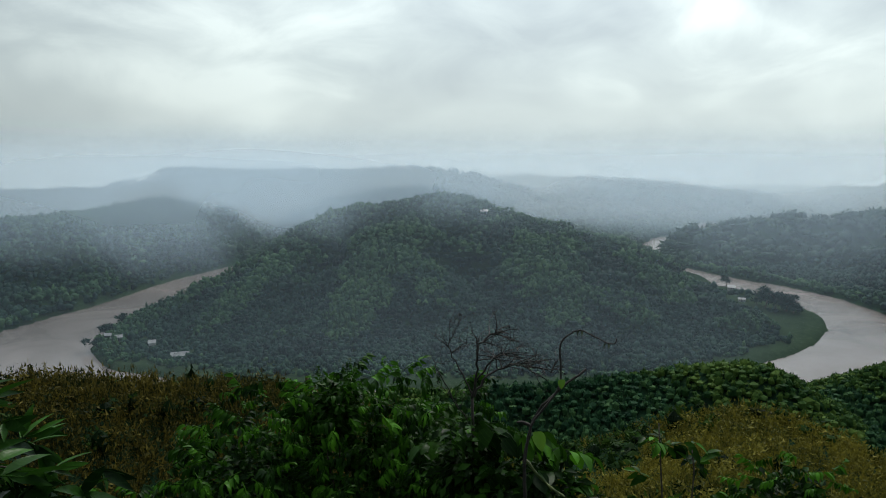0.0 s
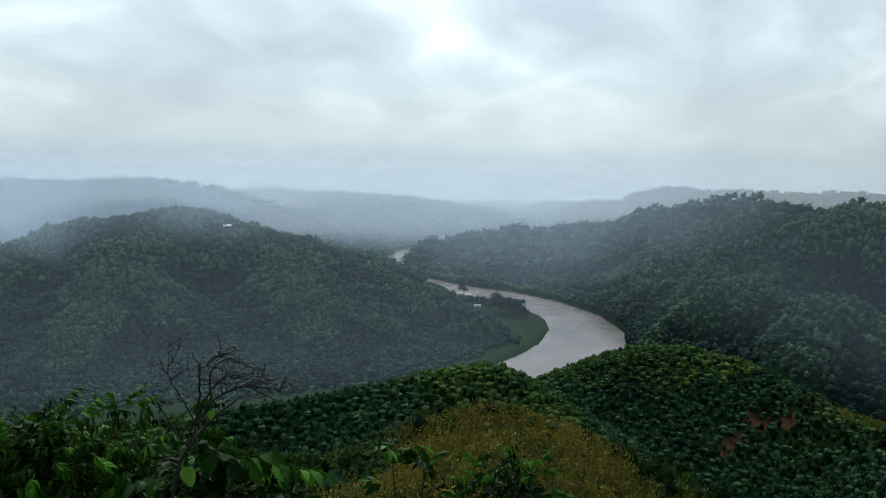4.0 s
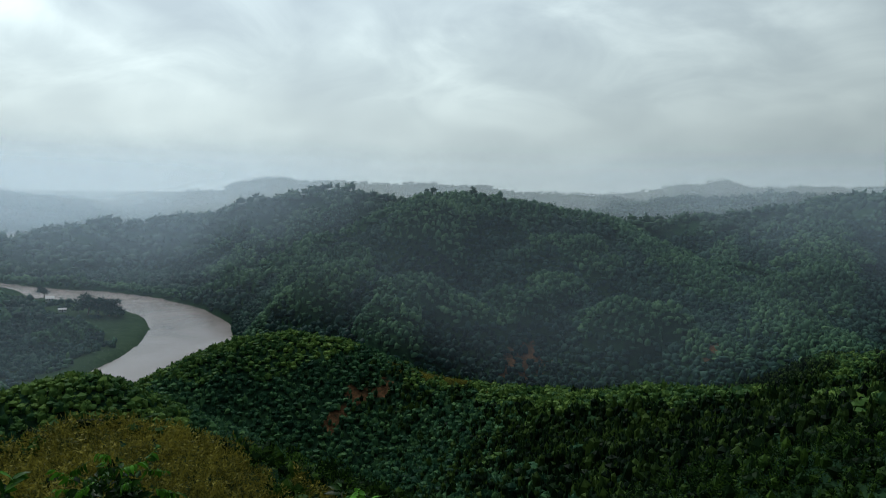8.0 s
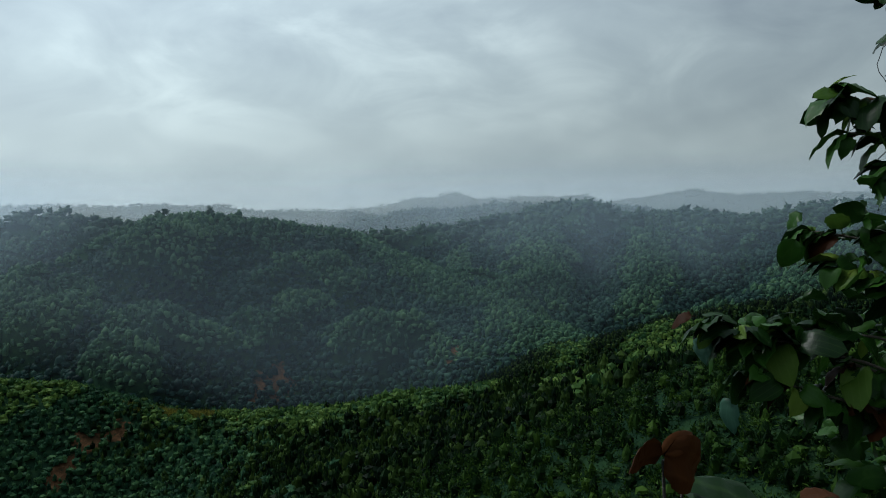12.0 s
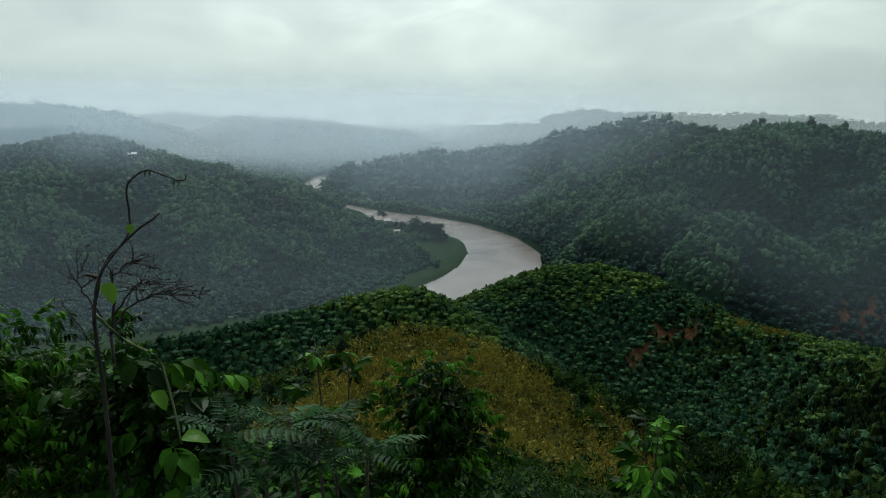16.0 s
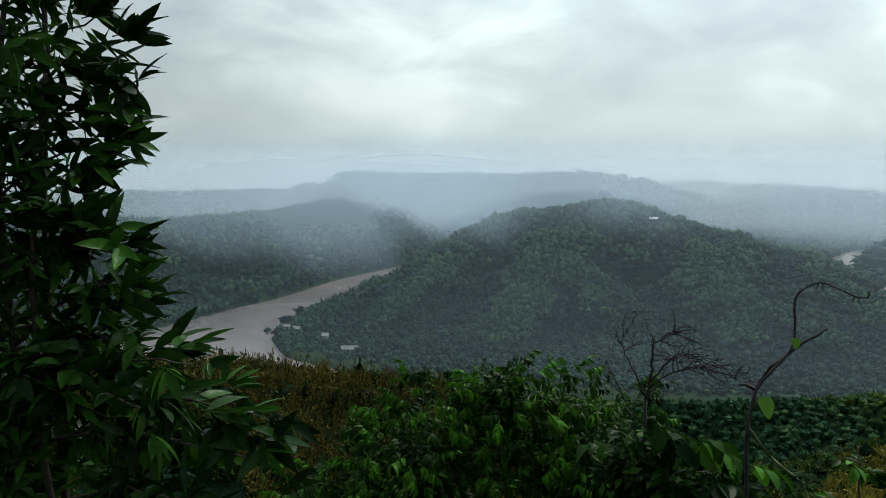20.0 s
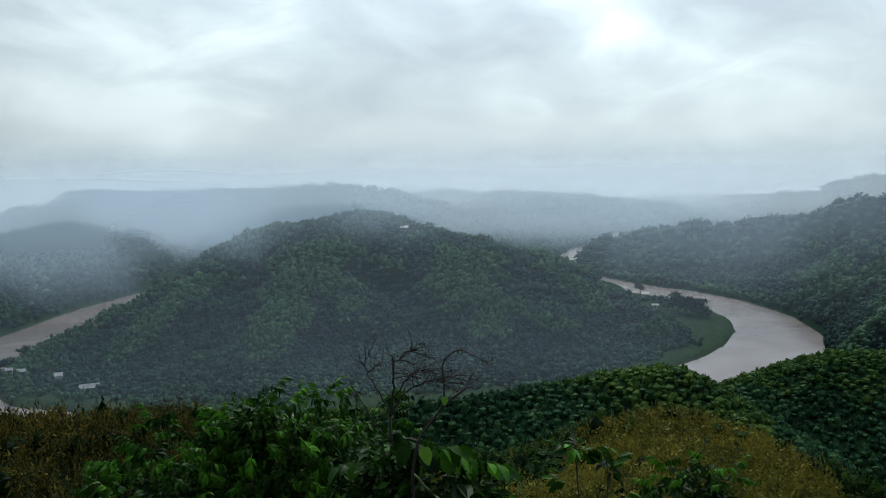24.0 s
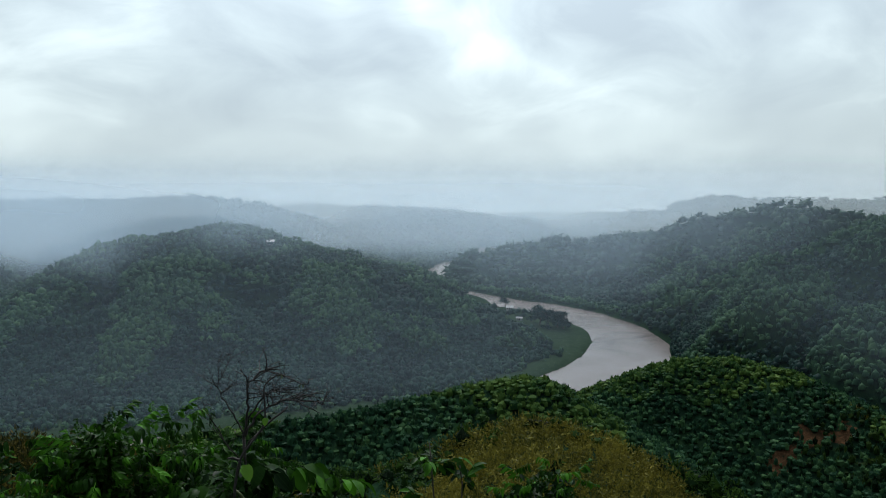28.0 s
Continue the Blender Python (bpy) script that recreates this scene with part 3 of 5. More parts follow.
def sprig_shapes(count, leaves, spread, seed):
    """Open, leafy bushes one unit wide and high: many small pointed leaves on a loose dome."""
    g = np.random.default_rng(seed)
    made = []
    for _ in range(count):
        way = g.normal(0, 1, (leaves, 3))
        way[:, 2] = np.abs(way[:, 2])
        way /= np.linalg.norm(way, axis=1)[:, None]
        at = way * g.uniform(0.25, 1.0, leaves)[:, None] ** 0.6 * np.array([0.5, 0.5, 0.85]) * (1 + 0.25 * np.sin(5 * np.arctan2(way[:, 1], way[:, 0]) + g.random() * 6))[:, None]
        side = np.cross(way, g.normal(0, 1, way.shape))
        side /= np.linalg.norm(side, axis=1)[:, None]
        tip = way * 0.5 + g.normal(0, 0.6, way.shape) + np.array([0, 0, 0.1])
        tip /= np.linalg.norm(tip, axis=1)[:, None]
        s = spread * g.uniform(0.6, 1.4, leaves)[:, None]
        made.append((np.stack([at - side * s * 0.4, at + side * s * 0.4, at + tip * s * 1.5], 1).reshape(-1, 3), np.arange(3 * leaves).reshape(-1, 3)))
    return made


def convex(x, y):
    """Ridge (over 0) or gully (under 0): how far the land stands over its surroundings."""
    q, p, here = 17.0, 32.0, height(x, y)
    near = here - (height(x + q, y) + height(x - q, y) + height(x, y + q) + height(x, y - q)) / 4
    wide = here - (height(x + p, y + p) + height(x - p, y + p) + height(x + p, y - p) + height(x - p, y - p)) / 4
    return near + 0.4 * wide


def part_of(spots, pick):
    return tuple(v[pick] for v in spots)


def plant(name, spots, width, tall, shapes, mat, label, category, smooth=True):
    x, y, z = spots
    n = len(x)
    kind = rng.integers(0, len(shapes), n)
    wide = width * rng.uniform(0.55, 1.45, n)
    high = tall * rng.uniform(0.6, 1.4, n)
    spin = rng.random(n) * 2 * np.pi
    verts, faces, base = [], [], 0
    for k, (shape, tris) in enumerate(shapes):
        pick = np.where(kind == k)[0]
        c, s = np.cos(spin[pick])[:, None], np.sin(spin[pick])[:, None]
        vx = (shape[None, :, 0] * c - shape[None, :, 1] * s) * wide[pick, None] + x[pick, None]
        vy = (shape[None, :, 0] * s + shape[None, :, 1] * c) * wide[pick, None] + y[pick, None]
        vz = shape[None, :, 2] * high[pick, None] + z[pick, None] - 0.06 * tall
        verts.append(np.stack([vx, vy, vz], -1).reshape(-1, 3))
        faces.append((tris[None] + (np.arange(len(pick)) * len(shape))[:, None, None]).reshape(-1, 3) + base)
        base += len(pick) * len(shape)
    mesh = bpy.data.meshes.new(name)
    fill(mesh, np.concatenate(verts), np.concatenate(faces), smooth)
    mesh.materials.append(mat)
    return tagged(new(name, mesh), label, category, kind="stuff")


def on_slope(x, y, z):
    b = bareness(x, y)
    flat = meadow(x, y, z)
    tip = ((x - 236) / 28) ** 2 + ((y - 462) / 46) ** 2 < 1          # grassy point of the flats
    tip |= ((x - 240) / 22) ** 2 + ((y - 540) / 44) ** 2 < 1
    d, half = along(x, y, RIVER)
    open_ = np.where((x > 195) & (y > 430), 24.0, 12.0)
    strip = (d - half < open_ + 9 * value_noise(x / 20, y / 20, 3)) & (x > -175) & (y < 720) & (inside_loop(x, y) > 0)
    return (z > 1.3) & ((b < 0.42 + 0.45 * rng.random(len(x))) | (rng.random(len(x)) < 0.20)) & ~tip & ~strip & (rng.random(len(x)) > 0.25 * flat)


def brushy(x, y):
    """Ochre brush on the knoll, on the ridge to its left and along the yellowed crest of the spur."""
    kn = np.exp(-(((x - 25) / 19) ** 2 + ((y - 50) / 19) ** 2))
    left = np.exp(-(((y - 52 - 0.25 * (x + 25)) / 14) ** 2)) * ((x < -4) & (x > -70))
    crest = np.exp(-(((x - 206) / 8) ** 2 + ((y - 165) / 26) ** 2)) * 0.9
    return np.maximum(np.maximum(kn, left * 0.9), crest)


def no_brush(x, y, z):
    return on_slope(x, y, z) & (brushy(x, y) + 0.38 * value_noise(x / 5, y / 5, 9) < 0.52)


def only_brush(x, y, z):
    return brushy(x, y) + 0.38 * value_noise(x / 5, y / 5, 9) > 0.40


far_shapes = crown_shapes(8, 1, 1, 2, 0.34, 1)
mid_shapes = crown_shapes(20, 1, 1, 4, 0.24, 2)
near_shapes = crown_shapes(16, 1, 1, 10, 0.20, 3)
thicket_shapes = [(np.concatenate([a * np.array([0.62, 0.62, 0.8]), b]), np.concatenate([f, h + len(a)])) for (a, f), (b, h) in zip(crown_shapes(14, 1, 1, 0, 0.1, 6), sprig_shapes(14, 105, 0.11, 8))]
bush_shapes = sprig_shapes(10, 170, 0.065, 5)
brush_shapes = sprig_shapes(12, 100, 0.12, 4)

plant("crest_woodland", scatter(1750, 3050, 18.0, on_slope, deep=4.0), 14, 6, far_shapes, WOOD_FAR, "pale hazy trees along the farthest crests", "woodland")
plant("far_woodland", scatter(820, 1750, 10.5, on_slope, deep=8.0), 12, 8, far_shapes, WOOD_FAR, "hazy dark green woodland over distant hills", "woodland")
for r0, r1, step, width, tall in ((330, 540, 2.9, 4.1, 3.6), (540, 820, 4.5, 6.3, 5.2)):
    hill = scatter(r0, r1, step, on_slope)
    # Relief shading put into colour: lighter growth on bulges, darker trees in hollows.
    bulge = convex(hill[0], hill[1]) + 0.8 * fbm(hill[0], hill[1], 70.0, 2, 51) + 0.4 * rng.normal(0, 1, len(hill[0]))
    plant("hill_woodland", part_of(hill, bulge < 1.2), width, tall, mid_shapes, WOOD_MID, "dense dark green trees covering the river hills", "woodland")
    plant("ridge_bamboo", part_of(hill, bulge >= 1.2), width * 0.85, tall, mid_shapes, RIDGE_GREEN, "lighter green bamboo and scrub along the ridges, relief light put into the colour", "scrub")
spur = scatter(100, 330, 1.85, no_brush)
pale = fbm(spur[0], spur[1], 24.0, 3, 61) + 0.12 * convex(spur[0], spur[1]) - 0.4 * (spur[0] < 120) > 0.55
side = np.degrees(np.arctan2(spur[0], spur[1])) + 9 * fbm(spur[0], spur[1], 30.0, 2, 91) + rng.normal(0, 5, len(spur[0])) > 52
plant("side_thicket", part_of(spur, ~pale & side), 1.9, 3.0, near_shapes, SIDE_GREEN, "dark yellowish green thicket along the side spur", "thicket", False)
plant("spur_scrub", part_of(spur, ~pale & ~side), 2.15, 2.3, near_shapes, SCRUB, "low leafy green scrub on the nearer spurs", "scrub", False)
plant("pale_scrub", part_of(spur, pale), 2.4, 2.2, near_shapes, PALE_SCRUB, "yellowish green scrub along the spurs", "scrub", False)
near = scatter(32, 100, 1.7, no_brush)
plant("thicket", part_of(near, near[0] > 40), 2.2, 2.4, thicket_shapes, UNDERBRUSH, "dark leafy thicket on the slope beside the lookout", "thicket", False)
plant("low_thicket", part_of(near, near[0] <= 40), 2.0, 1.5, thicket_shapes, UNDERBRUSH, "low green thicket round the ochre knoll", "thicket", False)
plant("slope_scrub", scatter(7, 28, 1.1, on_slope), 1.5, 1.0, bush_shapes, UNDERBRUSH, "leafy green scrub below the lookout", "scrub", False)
brush = scatter(26, 300, 0.88, only_brush)
plant("ochre_brush", part_of(brush, brush[0] > 1), 1.35, 1.5, brush_shapes, OCHRE, "dry ochre and olive brush on the knoll", "brush", False)
plant("brown_brush", part_of(brush, brush[0] <= 1), 1.35, 1.9, brush_shapes, BROWN_BRUSH, "dark brown and olive brush on the near ridge", "brush", False)
bushes = scatter(30, 120, 2.6, only_brush)
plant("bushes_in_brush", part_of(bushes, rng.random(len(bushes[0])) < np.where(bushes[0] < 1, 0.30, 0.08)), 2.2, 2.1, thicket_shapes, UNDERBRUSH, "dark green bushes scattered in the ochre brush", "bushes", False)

# ---- drizzle hanging between the hills ----
def mist_sheet(radius, depth, seed, near_thin, lean):
    """A sheet of mist across the valley at a distance; it thins out towards the ground, upwards and where the rain is lighter."""
    az = np.radians(np.arange(-122, 56, 1.5))
    zs = np.linspace(-5, 125 + 0.05 * radius, 48)
    a, z = np.meshgrid(az, zs, indexing="ij")
    rr = radius * (1 + (0.02 if radius < 300 else 0.04) * fbm(a * 3 + seed, a * 0 + seed, 1.0, 3, seed)) - (np.minimum(z, 165) - 60) * lean
    x, y = -np.sin(a) * rr, np.cos(a) * rr
    soft = np.clip((z - height(x, y)) / near_thin, 0, 1)
    soft = soft * soft * (3 - 2 * soft)
    rim = np.clip((zs[-1] - z) / (zs[-1] - 105.0), 0, 1)
    rim = (rim * rim * (3 - 2 * rim)) ** 1.6
    least, most = (0.95, 0.1) if radius < 300 else (0.45, 0.60) if radius < 700 else (0.45, 0.72)
    heavy = least + most * np.exp(-((np.degrees(a) - 1) / 42) ** 2)
    if 600 < radius < 700:                           # rain drifting over the left reach
        heavy = heavy + 0.55 * np.exp(-((np.degrees(a) - 25) / 12) ** 2)
    if 900 < radius < 1000:                          # a denser bank in the reach behind the wooded hill
        heavy = heavy + 0.9 * np.exp(-((np.degrees(a) - 15) / 8) ** 2)
    t = 1 - np.exp(-depth * soft * rim * heavy)
    n, m = a.shape
    i, j = np.meshgrid(np.arange(n - 1), np.arange(m - 1), indexing="ij")
    mesh = bpy.data.meshes.new("mist")
    fill(mesh, np.stack([x, y, z], -1).reshape(-1, 3), np.stack([i * m + j, i * m + j + 1, (i + 1) * m + j + 1, (i + 1) * m + j], -1).reshape(-1, 4), smooth=True)
    mesh.attributes.new("thickness", "FLOAT", "POINT").data.foreach_set("value", t.ravel().astype(np.float32))
    mesh.materials.append(MIST if radius < 1000 else FAR_MIST)
    return tagged(new("mist", mesh), "thin grey drizzle and mist hanging in the valley", "mist", kind="stuff")


for k, (radius, depth, near_thin, lean) in enumerate(((290, 0.075, 40, 0.3), (620, 0.36, 90, 0.9), (970, 0.34, 45, 0.5), (1180, 0.26, 45, 0.5), (1620, 0.36, 50, 0.8), (2230, 0.55, 50, 0.8))):
    mist_sheet(radius, depth, k + 1, near_thin, lean)
# ---- single trees and houses on the far shore ----
def crown_tree(name, base, tall, wide, seed, label, mat):
    """A tree seen far off: tapered trunk, forked limbs and a crown of loose leaf clumps."""
    g = np.random.default_rng(seed)
    ob = new(name)
    ob.location = base
    tagged(ob, label, "tree", "single trees by the river and on the ridges")
    r = random.Random(seed)

    def stick(a, b, ra, rb, part_name):
        a, b = Vector(a), Vector(b)
        d = (b - a).normalized()
        s = d.orthogonal().normalized()
        u = d.cross(s)
        vs = [p + (s * math.cos(k * 1.0472) + u * math.sin(k * 1.0472)) * q for p, q in ((a, ra), (b, rb)) for k in range(6)]
        mesh = bpy.data.meshes.new(part_name)
        mesh.from_pydata(vs, [], [(k, (k + 1) % 6, 6 + (k + 1) % 6, 6 + k) for k in range(6)] + [tuple(range(6, 12))])
        mesh.materials.append(BARK)
        o = new(part_name, mesh)
        o.parent = ob

    top = (r.uniform(-0.1, 0.1) * wide, r.uniform(-0.1, 0.1) * wide, tall * 0.5)
    stick((0, 0, -0.4), top, tall * 0.035, tall * 0.02, "trunk")
    for k in range(4):
        a = 1.57 * k + r.uniform(-0.5, 0.5)
        stick(top, (math.cos(a) * wide * 0.3, math.sin(a) * wide * 0.3, tall * r.uniform(0.66, 0.85)), tall * 0.016, tall * 0.006, "limb")
    n = 620
    lumps = g.normal(0, 1, (7, 3)) * np.array([0.24 * wide, 0.24 * wide, 0.15 * tall]) + np.array([0, 0, 0.52 * tall])
    k = g.integers(0, 7, n)
    way = g.normal(0, 1, (n, 3))
    way /= np.linalg.norm(way, axis=1)[:, None]
    at = lumps[k] + way * g.uniform(0.4, 1.0, (n, 1)) * np.array([0.22 * wide, 0.22 * wide, 0.15 * tall])
    side = np.cross(way, g.normal(0, 1, (n, 3)))
    side /= np.linalg.norm(side, axis=1)[:, None]
    tip = way * 0.6 + g.normal(0, 0.6, (n, 3))
    s = g.uniform(0.05, 0.11, (n, 1)) * wide
    mesh = bpy.data.meshes.new("crown")
    fill(mesh, np.stack([at - side * s * 0.6, at + side * s * 0.6, at + tip * s * 1.2], 1).reshape(-1, 3), np.arange(3 * n).reshape(-1, 3))
    mesh.materials.append(mat)
    o = new("crown", mesh)
    o.parent = ob
    return ob


def spot(az, dist, dz=0.0):
    x, y = -math.sin(radians(az)) * dist, math.cos(radians(az)) * dist
    return (x, y, rise(x, y) + dz)


def grow(label, mat, rows, seed):
    for k, (az, dist, tall, wide) in enumerate(rows):
        crown_tree("riverside_tree" if dist < 715 else "ridge_tree", spot(az, dist), tall, wide, seed + k, label, mat)


grow("dark round-crowned tree on the grassy river point", WOOD_MID, [(-24.3, 578, 18, 17), (-25.0, 574, 14, 16), (-25.7, 570, 16, 17), (-26.2, 566, 12, 13), (-23.7, 588, 9, 10), (-21.6, 680, 12, 9), (-22.9, 600, 6, 7), (-24.9, 558, 6, 7), (-23.6, 520, 5, 6)], 900)
grow("small dark tree beside the river", WOOD_MID, [(26.3, 462, 9, 10), (25.4, 478, 9, 10), (24.2, 505, 9, 9), (22.9, 540, 9, 9), (21.6, 575, 10, 9)], 930)
grow("tree standing out on the ridge", WOOD_FAR, [(15.1, 722, 11, 9), (14.4, 724, 9, 9), (15.9, 716, 8, 8), (13.0, 742, 9, 8), (-3.3, 1400, 12, 9), (2.5, 1405, 12, 11), (-22.6, 922, 9, 8), (-25.0, 910, 9, 8), (-41.0, 897, 9, 9), (-49.8, 560, 8, 8), (-53.0, 556, 8, 8), (-79.0, 902, 10, 9), (-82.0, 902, 11, 9), (-74.8, 1500, 15, 13), (-91.5, 902, 9, 8)], 960)


def house(at, turn, size, label, wall_mat, group="houses on the river hill"):
    """A small gabled house: four walls, a tin roof in two slopes, a door and windows."""
    w, d, h = size
    ob = new("house")
    ob.location, ob.rotation_euler = at, (0, 0, radians(turn))
    tagged(ob, label, "house", group)

    def slab(part_name, lo, hi, mat, parent=ob):
        bm = bmesh.new()
        bmesh.ops.create_cube(bm, size=1.0)
        for v in bm.verts:
            v.co = Vector([(lo[i] + hi[i]) / 2 + v.co[i] * (hi[i] - lo[i]) for i in range(3)])
        bmesh.ops.bevel(bm, geom=bm.edges[:], offset=0.02, segments=1, affect="EDGES")
        mesh = bpy.data.meshes.new(part_name)
        bm.to_mesh(mesh)
        bm.free()
        mesh.materials.append(mat)
        o = new(part_name, mesh)
        o.parent = parent
        return o

    slab("wall", (-w / 2, -d / 2, -1.0), (w / 2, -d / 2 + 0.2, h), wall_mat)
    slab("wall", (-w / 2, d / 2 - 0.2, -1.0), (w / 2, d / 2, h), wall_mat)
    slab("wall", (-w / 2, -d / 2 + 0.2, -1.0), (-w / 2 + 0.2, d / 2 - 0.2, h), wall_mat)
    slab("wall", (w / 2 - 0.2, -d / 2 + 0.2, -1.0), (w / 2, d / 2 - 0.2, h), wall_mat)
    for s in (-1, 1):
        rise_ = d * 0.32
        mesh = bpy.data.meshes.new("roof_slope")
        o, i, t = s * (d / 2 + 0.5), 0.0, 0.08
        vs = [(x, y, z) for x in (-w / 2 - 0.4, w / 2 + 0.4) for y, z in ((o, h - 0.25), (i, h + rise_), (i, h + rise_ + t), (o, h - 0.25 + t))]
        mesh.from_pydata(vs, [], [(0, 1, 2, 3), (7, 6, 5, 4), (0, 4, 5, 1), (1, 5, 6, 2), (2, 6, 7, 3), (3, 7, 4, 0)])
        mesh.materials.append(TIN)
        p = new("roof_slope", mesh)
        p.parent = ob
    slab("door", (-0.45, -d / 2 - 0.05, 0.0), (0.45, -d / 2 - 0.003, 2.0), DARK_OPENING)
    for x in (-w * 0.32, w * 0.32):
        slab("window", (x - 0.45, -d / 2 - 0.05, 0.9), (x + 0.45, -d / 2 - 0.003, 1.9), DARK_OPENING)
    return ob


for az, dist, turn, size, dz, label in ((-3.22, 706, 10, (7, 4.5, 2.6), 0.6, "white house with a tin roof on the hill crest"), (22.35, 440, 20, (3.6, 4, 3.6), 0.5, "small white house among trees by the river"),
                                       (20.43, 412, 15, (9, 4.5, 1.9), 0.5, "long low house with a grey tin roof"), (24.6, 461, 25, (3.6, 3.2, 2.2), 0.6, "small house under the riverside trees"), (25.3, 466, 18, (3.2, 3, 2.2), 0.6, "small house under the riverside trees"),
                                       (-21.95, 654, -25, (6, 4.5, 2.4), 0.5, "pale house with a tin roof on the river flats"), (-22.7, 596, -20, (5, 3, 1.8), 0.3, "low shed at the edge of a field")):
    house(spot(az, dist, dz), turn, size, label, LIMEWASH)

# ---- plants round the lookout ----
def thing(name, base, label, category, group=""):
    ob = new(name)
    ob.location = base
    ob.empty_display_size = 0.2
    return tagged(ob, label, category, group)


def raw_part(name, verts, faces, mat, parent, label="", smooth=True, at=None):
    """One mesh under a thing, from corners in the thing's own space."""
    mesh = bpy.data.meshes.new(name)
    mesh.from_pydata([tuple(v) for v in verts], [], [tuple(f) for f in faces])
    mesh.polygons.foreach_set("use_smooth", [smooth] * len(mesh.polygons))
    mesh.materials.append(mat)
    return mesh_part(name, mesh, parent, at, label)


def mesh_part(name, mesh, parent, m=None, label=""):
    ob = new(name, mesh)
    ob.parent = parent
    if m is not None:
        ob.matrix_basis = m
    if label:
        tagged(ob, label)
    return ob


def tube(points, radii, sides=6):
    """Corners and faces of a bent, tapering stem."""
    pts = [Vector(p) for p in points]
    verts, faces = [], []
    for i, p in enumerate(pts):
        d = (pts[min(i + 1, len(pts) - 1)] - pts[max(i - 1, 0)]).normalized()
        a = d.orthogonal().normalized()
        b = d.cross(a)
        for k in range(sides):
            t = 2 * math.pi * k / sides
            verts.append(p + (a * math.cos(t) + b * math.sin(t)) * radii[i])
    for i in range(len(pts) - 1):
        for k in range(sides):
            k2 = (k + 1) % sides
            faces.append((i * sides + k, i * sides + k2, (i + 1) * sides + k2, (i + 1) * sides + k))
    faces.append(tuple(range(sides))[::-1])
    faces.append(tuple((len(pts) - 1) * sides + k for k in range(sides)))
    return verts, faces


def bend(points, steps, wobble, seed):
    """A smoother, slightly crooked line through the given points."""
    g = random.Random(seed)
    pts = [Vector(p) for p in points]
    out = []
    for i in range(len(pts) - 1):
        p0, p1, p2, p3 = pts[max(i - 1, 0)], pts[i], pts[i + 1], pts[min(i + 2, len(pts) - 1)]
        for k in range(steps):
            t = k / steps
            q = 0.5 * ((2 * p1) + (p2 - p0) * t + (2 * p0 - 5 * p1 + 4 * p2 - p3) * t * t + (3 * p1 - p0 - 3 * p2 + p3) * t ** 3)
            if out:
                q += Vector((g.uniform(-1, 1), g.uniform(-1, 1), g.uniform(-1, 1))) * wobble
            out.append(q)
    out.append(pts[-1])
    return out


def taper(n, a, b):
    return [a + (b - a) * i / max(n - 1, 1) for i in range(n)]


def blade(length, width, shape, fold=0.25, droop=0.3, steps=5, wave=0.0, g=None):
    """A leaf along +y from its stalk, folded along the midrib, drooping to its tip: corners and faces."""
    verts, faces = [], []
    for i in range(steps + 1):
        t = i / steps
        if shape == "lance":
            w = width * 0.5 * math.sin(math.pi * min(1, t ** 0.75)) ** 0.9
        elif shape == "ovate":
            w = width * 0.5 * (math.sin(math.pi * t ** 0.72) ** 0.65 if 0 < t < 1 else 0)
        else:
            w = width * 0.5 * (math.sin(math.pi * t ** 0.85) ** 0.5 if 0 < t < 1 else 0)
        y = length * (t - 0.12 * droop * t * t)
        z = -droop * length * t * t * 0.6
        bumps = [wave * width * (g.uniform(-1, 1) if g else 0) for _ in range(4)]
        if steps < 7:
            verts += [(-w, y, z + fold * w + bumps[0]), (0, y, z), (w, y, z + fold * w + bumps[1])]
        else:                                       # quilted between the side veins, the rim curling down
            quilt = 0.05 * width * (i % 2)
            verts += [(-w, y, z + 0.35 * fold * w + bumps[0]), (-w * 0.55, y, z + fold * 0.55 * w + quilt + 0.4 * bumps[2]), (0, y, z), (w * 0.55, y, z + fold * 0.55 * w + quilt + 0.4 * bumps[3]), (w, y, z + 0.35 * fold * w + bumps[1])]
    across = 3 if steps < 7 else 5
    for i in range(steps):
        for c in range(across - 1):
            a = i * across + c
            faces.append((a, a + 1, a + across + 1, a + across))
    return verts, faces


def joined(pieces):
    verts, faces = [], []
    for (v, f), m in pieces:
        n = len(verts)
        verts += [m @ Vector(p) for p in v]
        faces += [tuple(i + n for i in q) for q in f]
    return verts, faces


def as_mesh(name, vf, mat):
    mesh = bpy.data.meshes.new(name)
    mesh.from_pydata([tuple(v) for v in vf[0]], [], vf[1])
    mesh.polygons.foreach_set("use_smooth", [True] * len(mesh.polygons))
    mesh.materials.append(mat)
    return mesh


def aim(at, way, spin=0.0, size=1.0):
    """A pose that points +y along way, turned about it."""
    q = Vector(way).to_track_quat("Y", "Z")
    return Matrix.Translation(at) @ q.to_matrix().to_4x4() @ pose(0, 0, 0, 0, spin, 0) @ Matrix.Scale(size, 4)


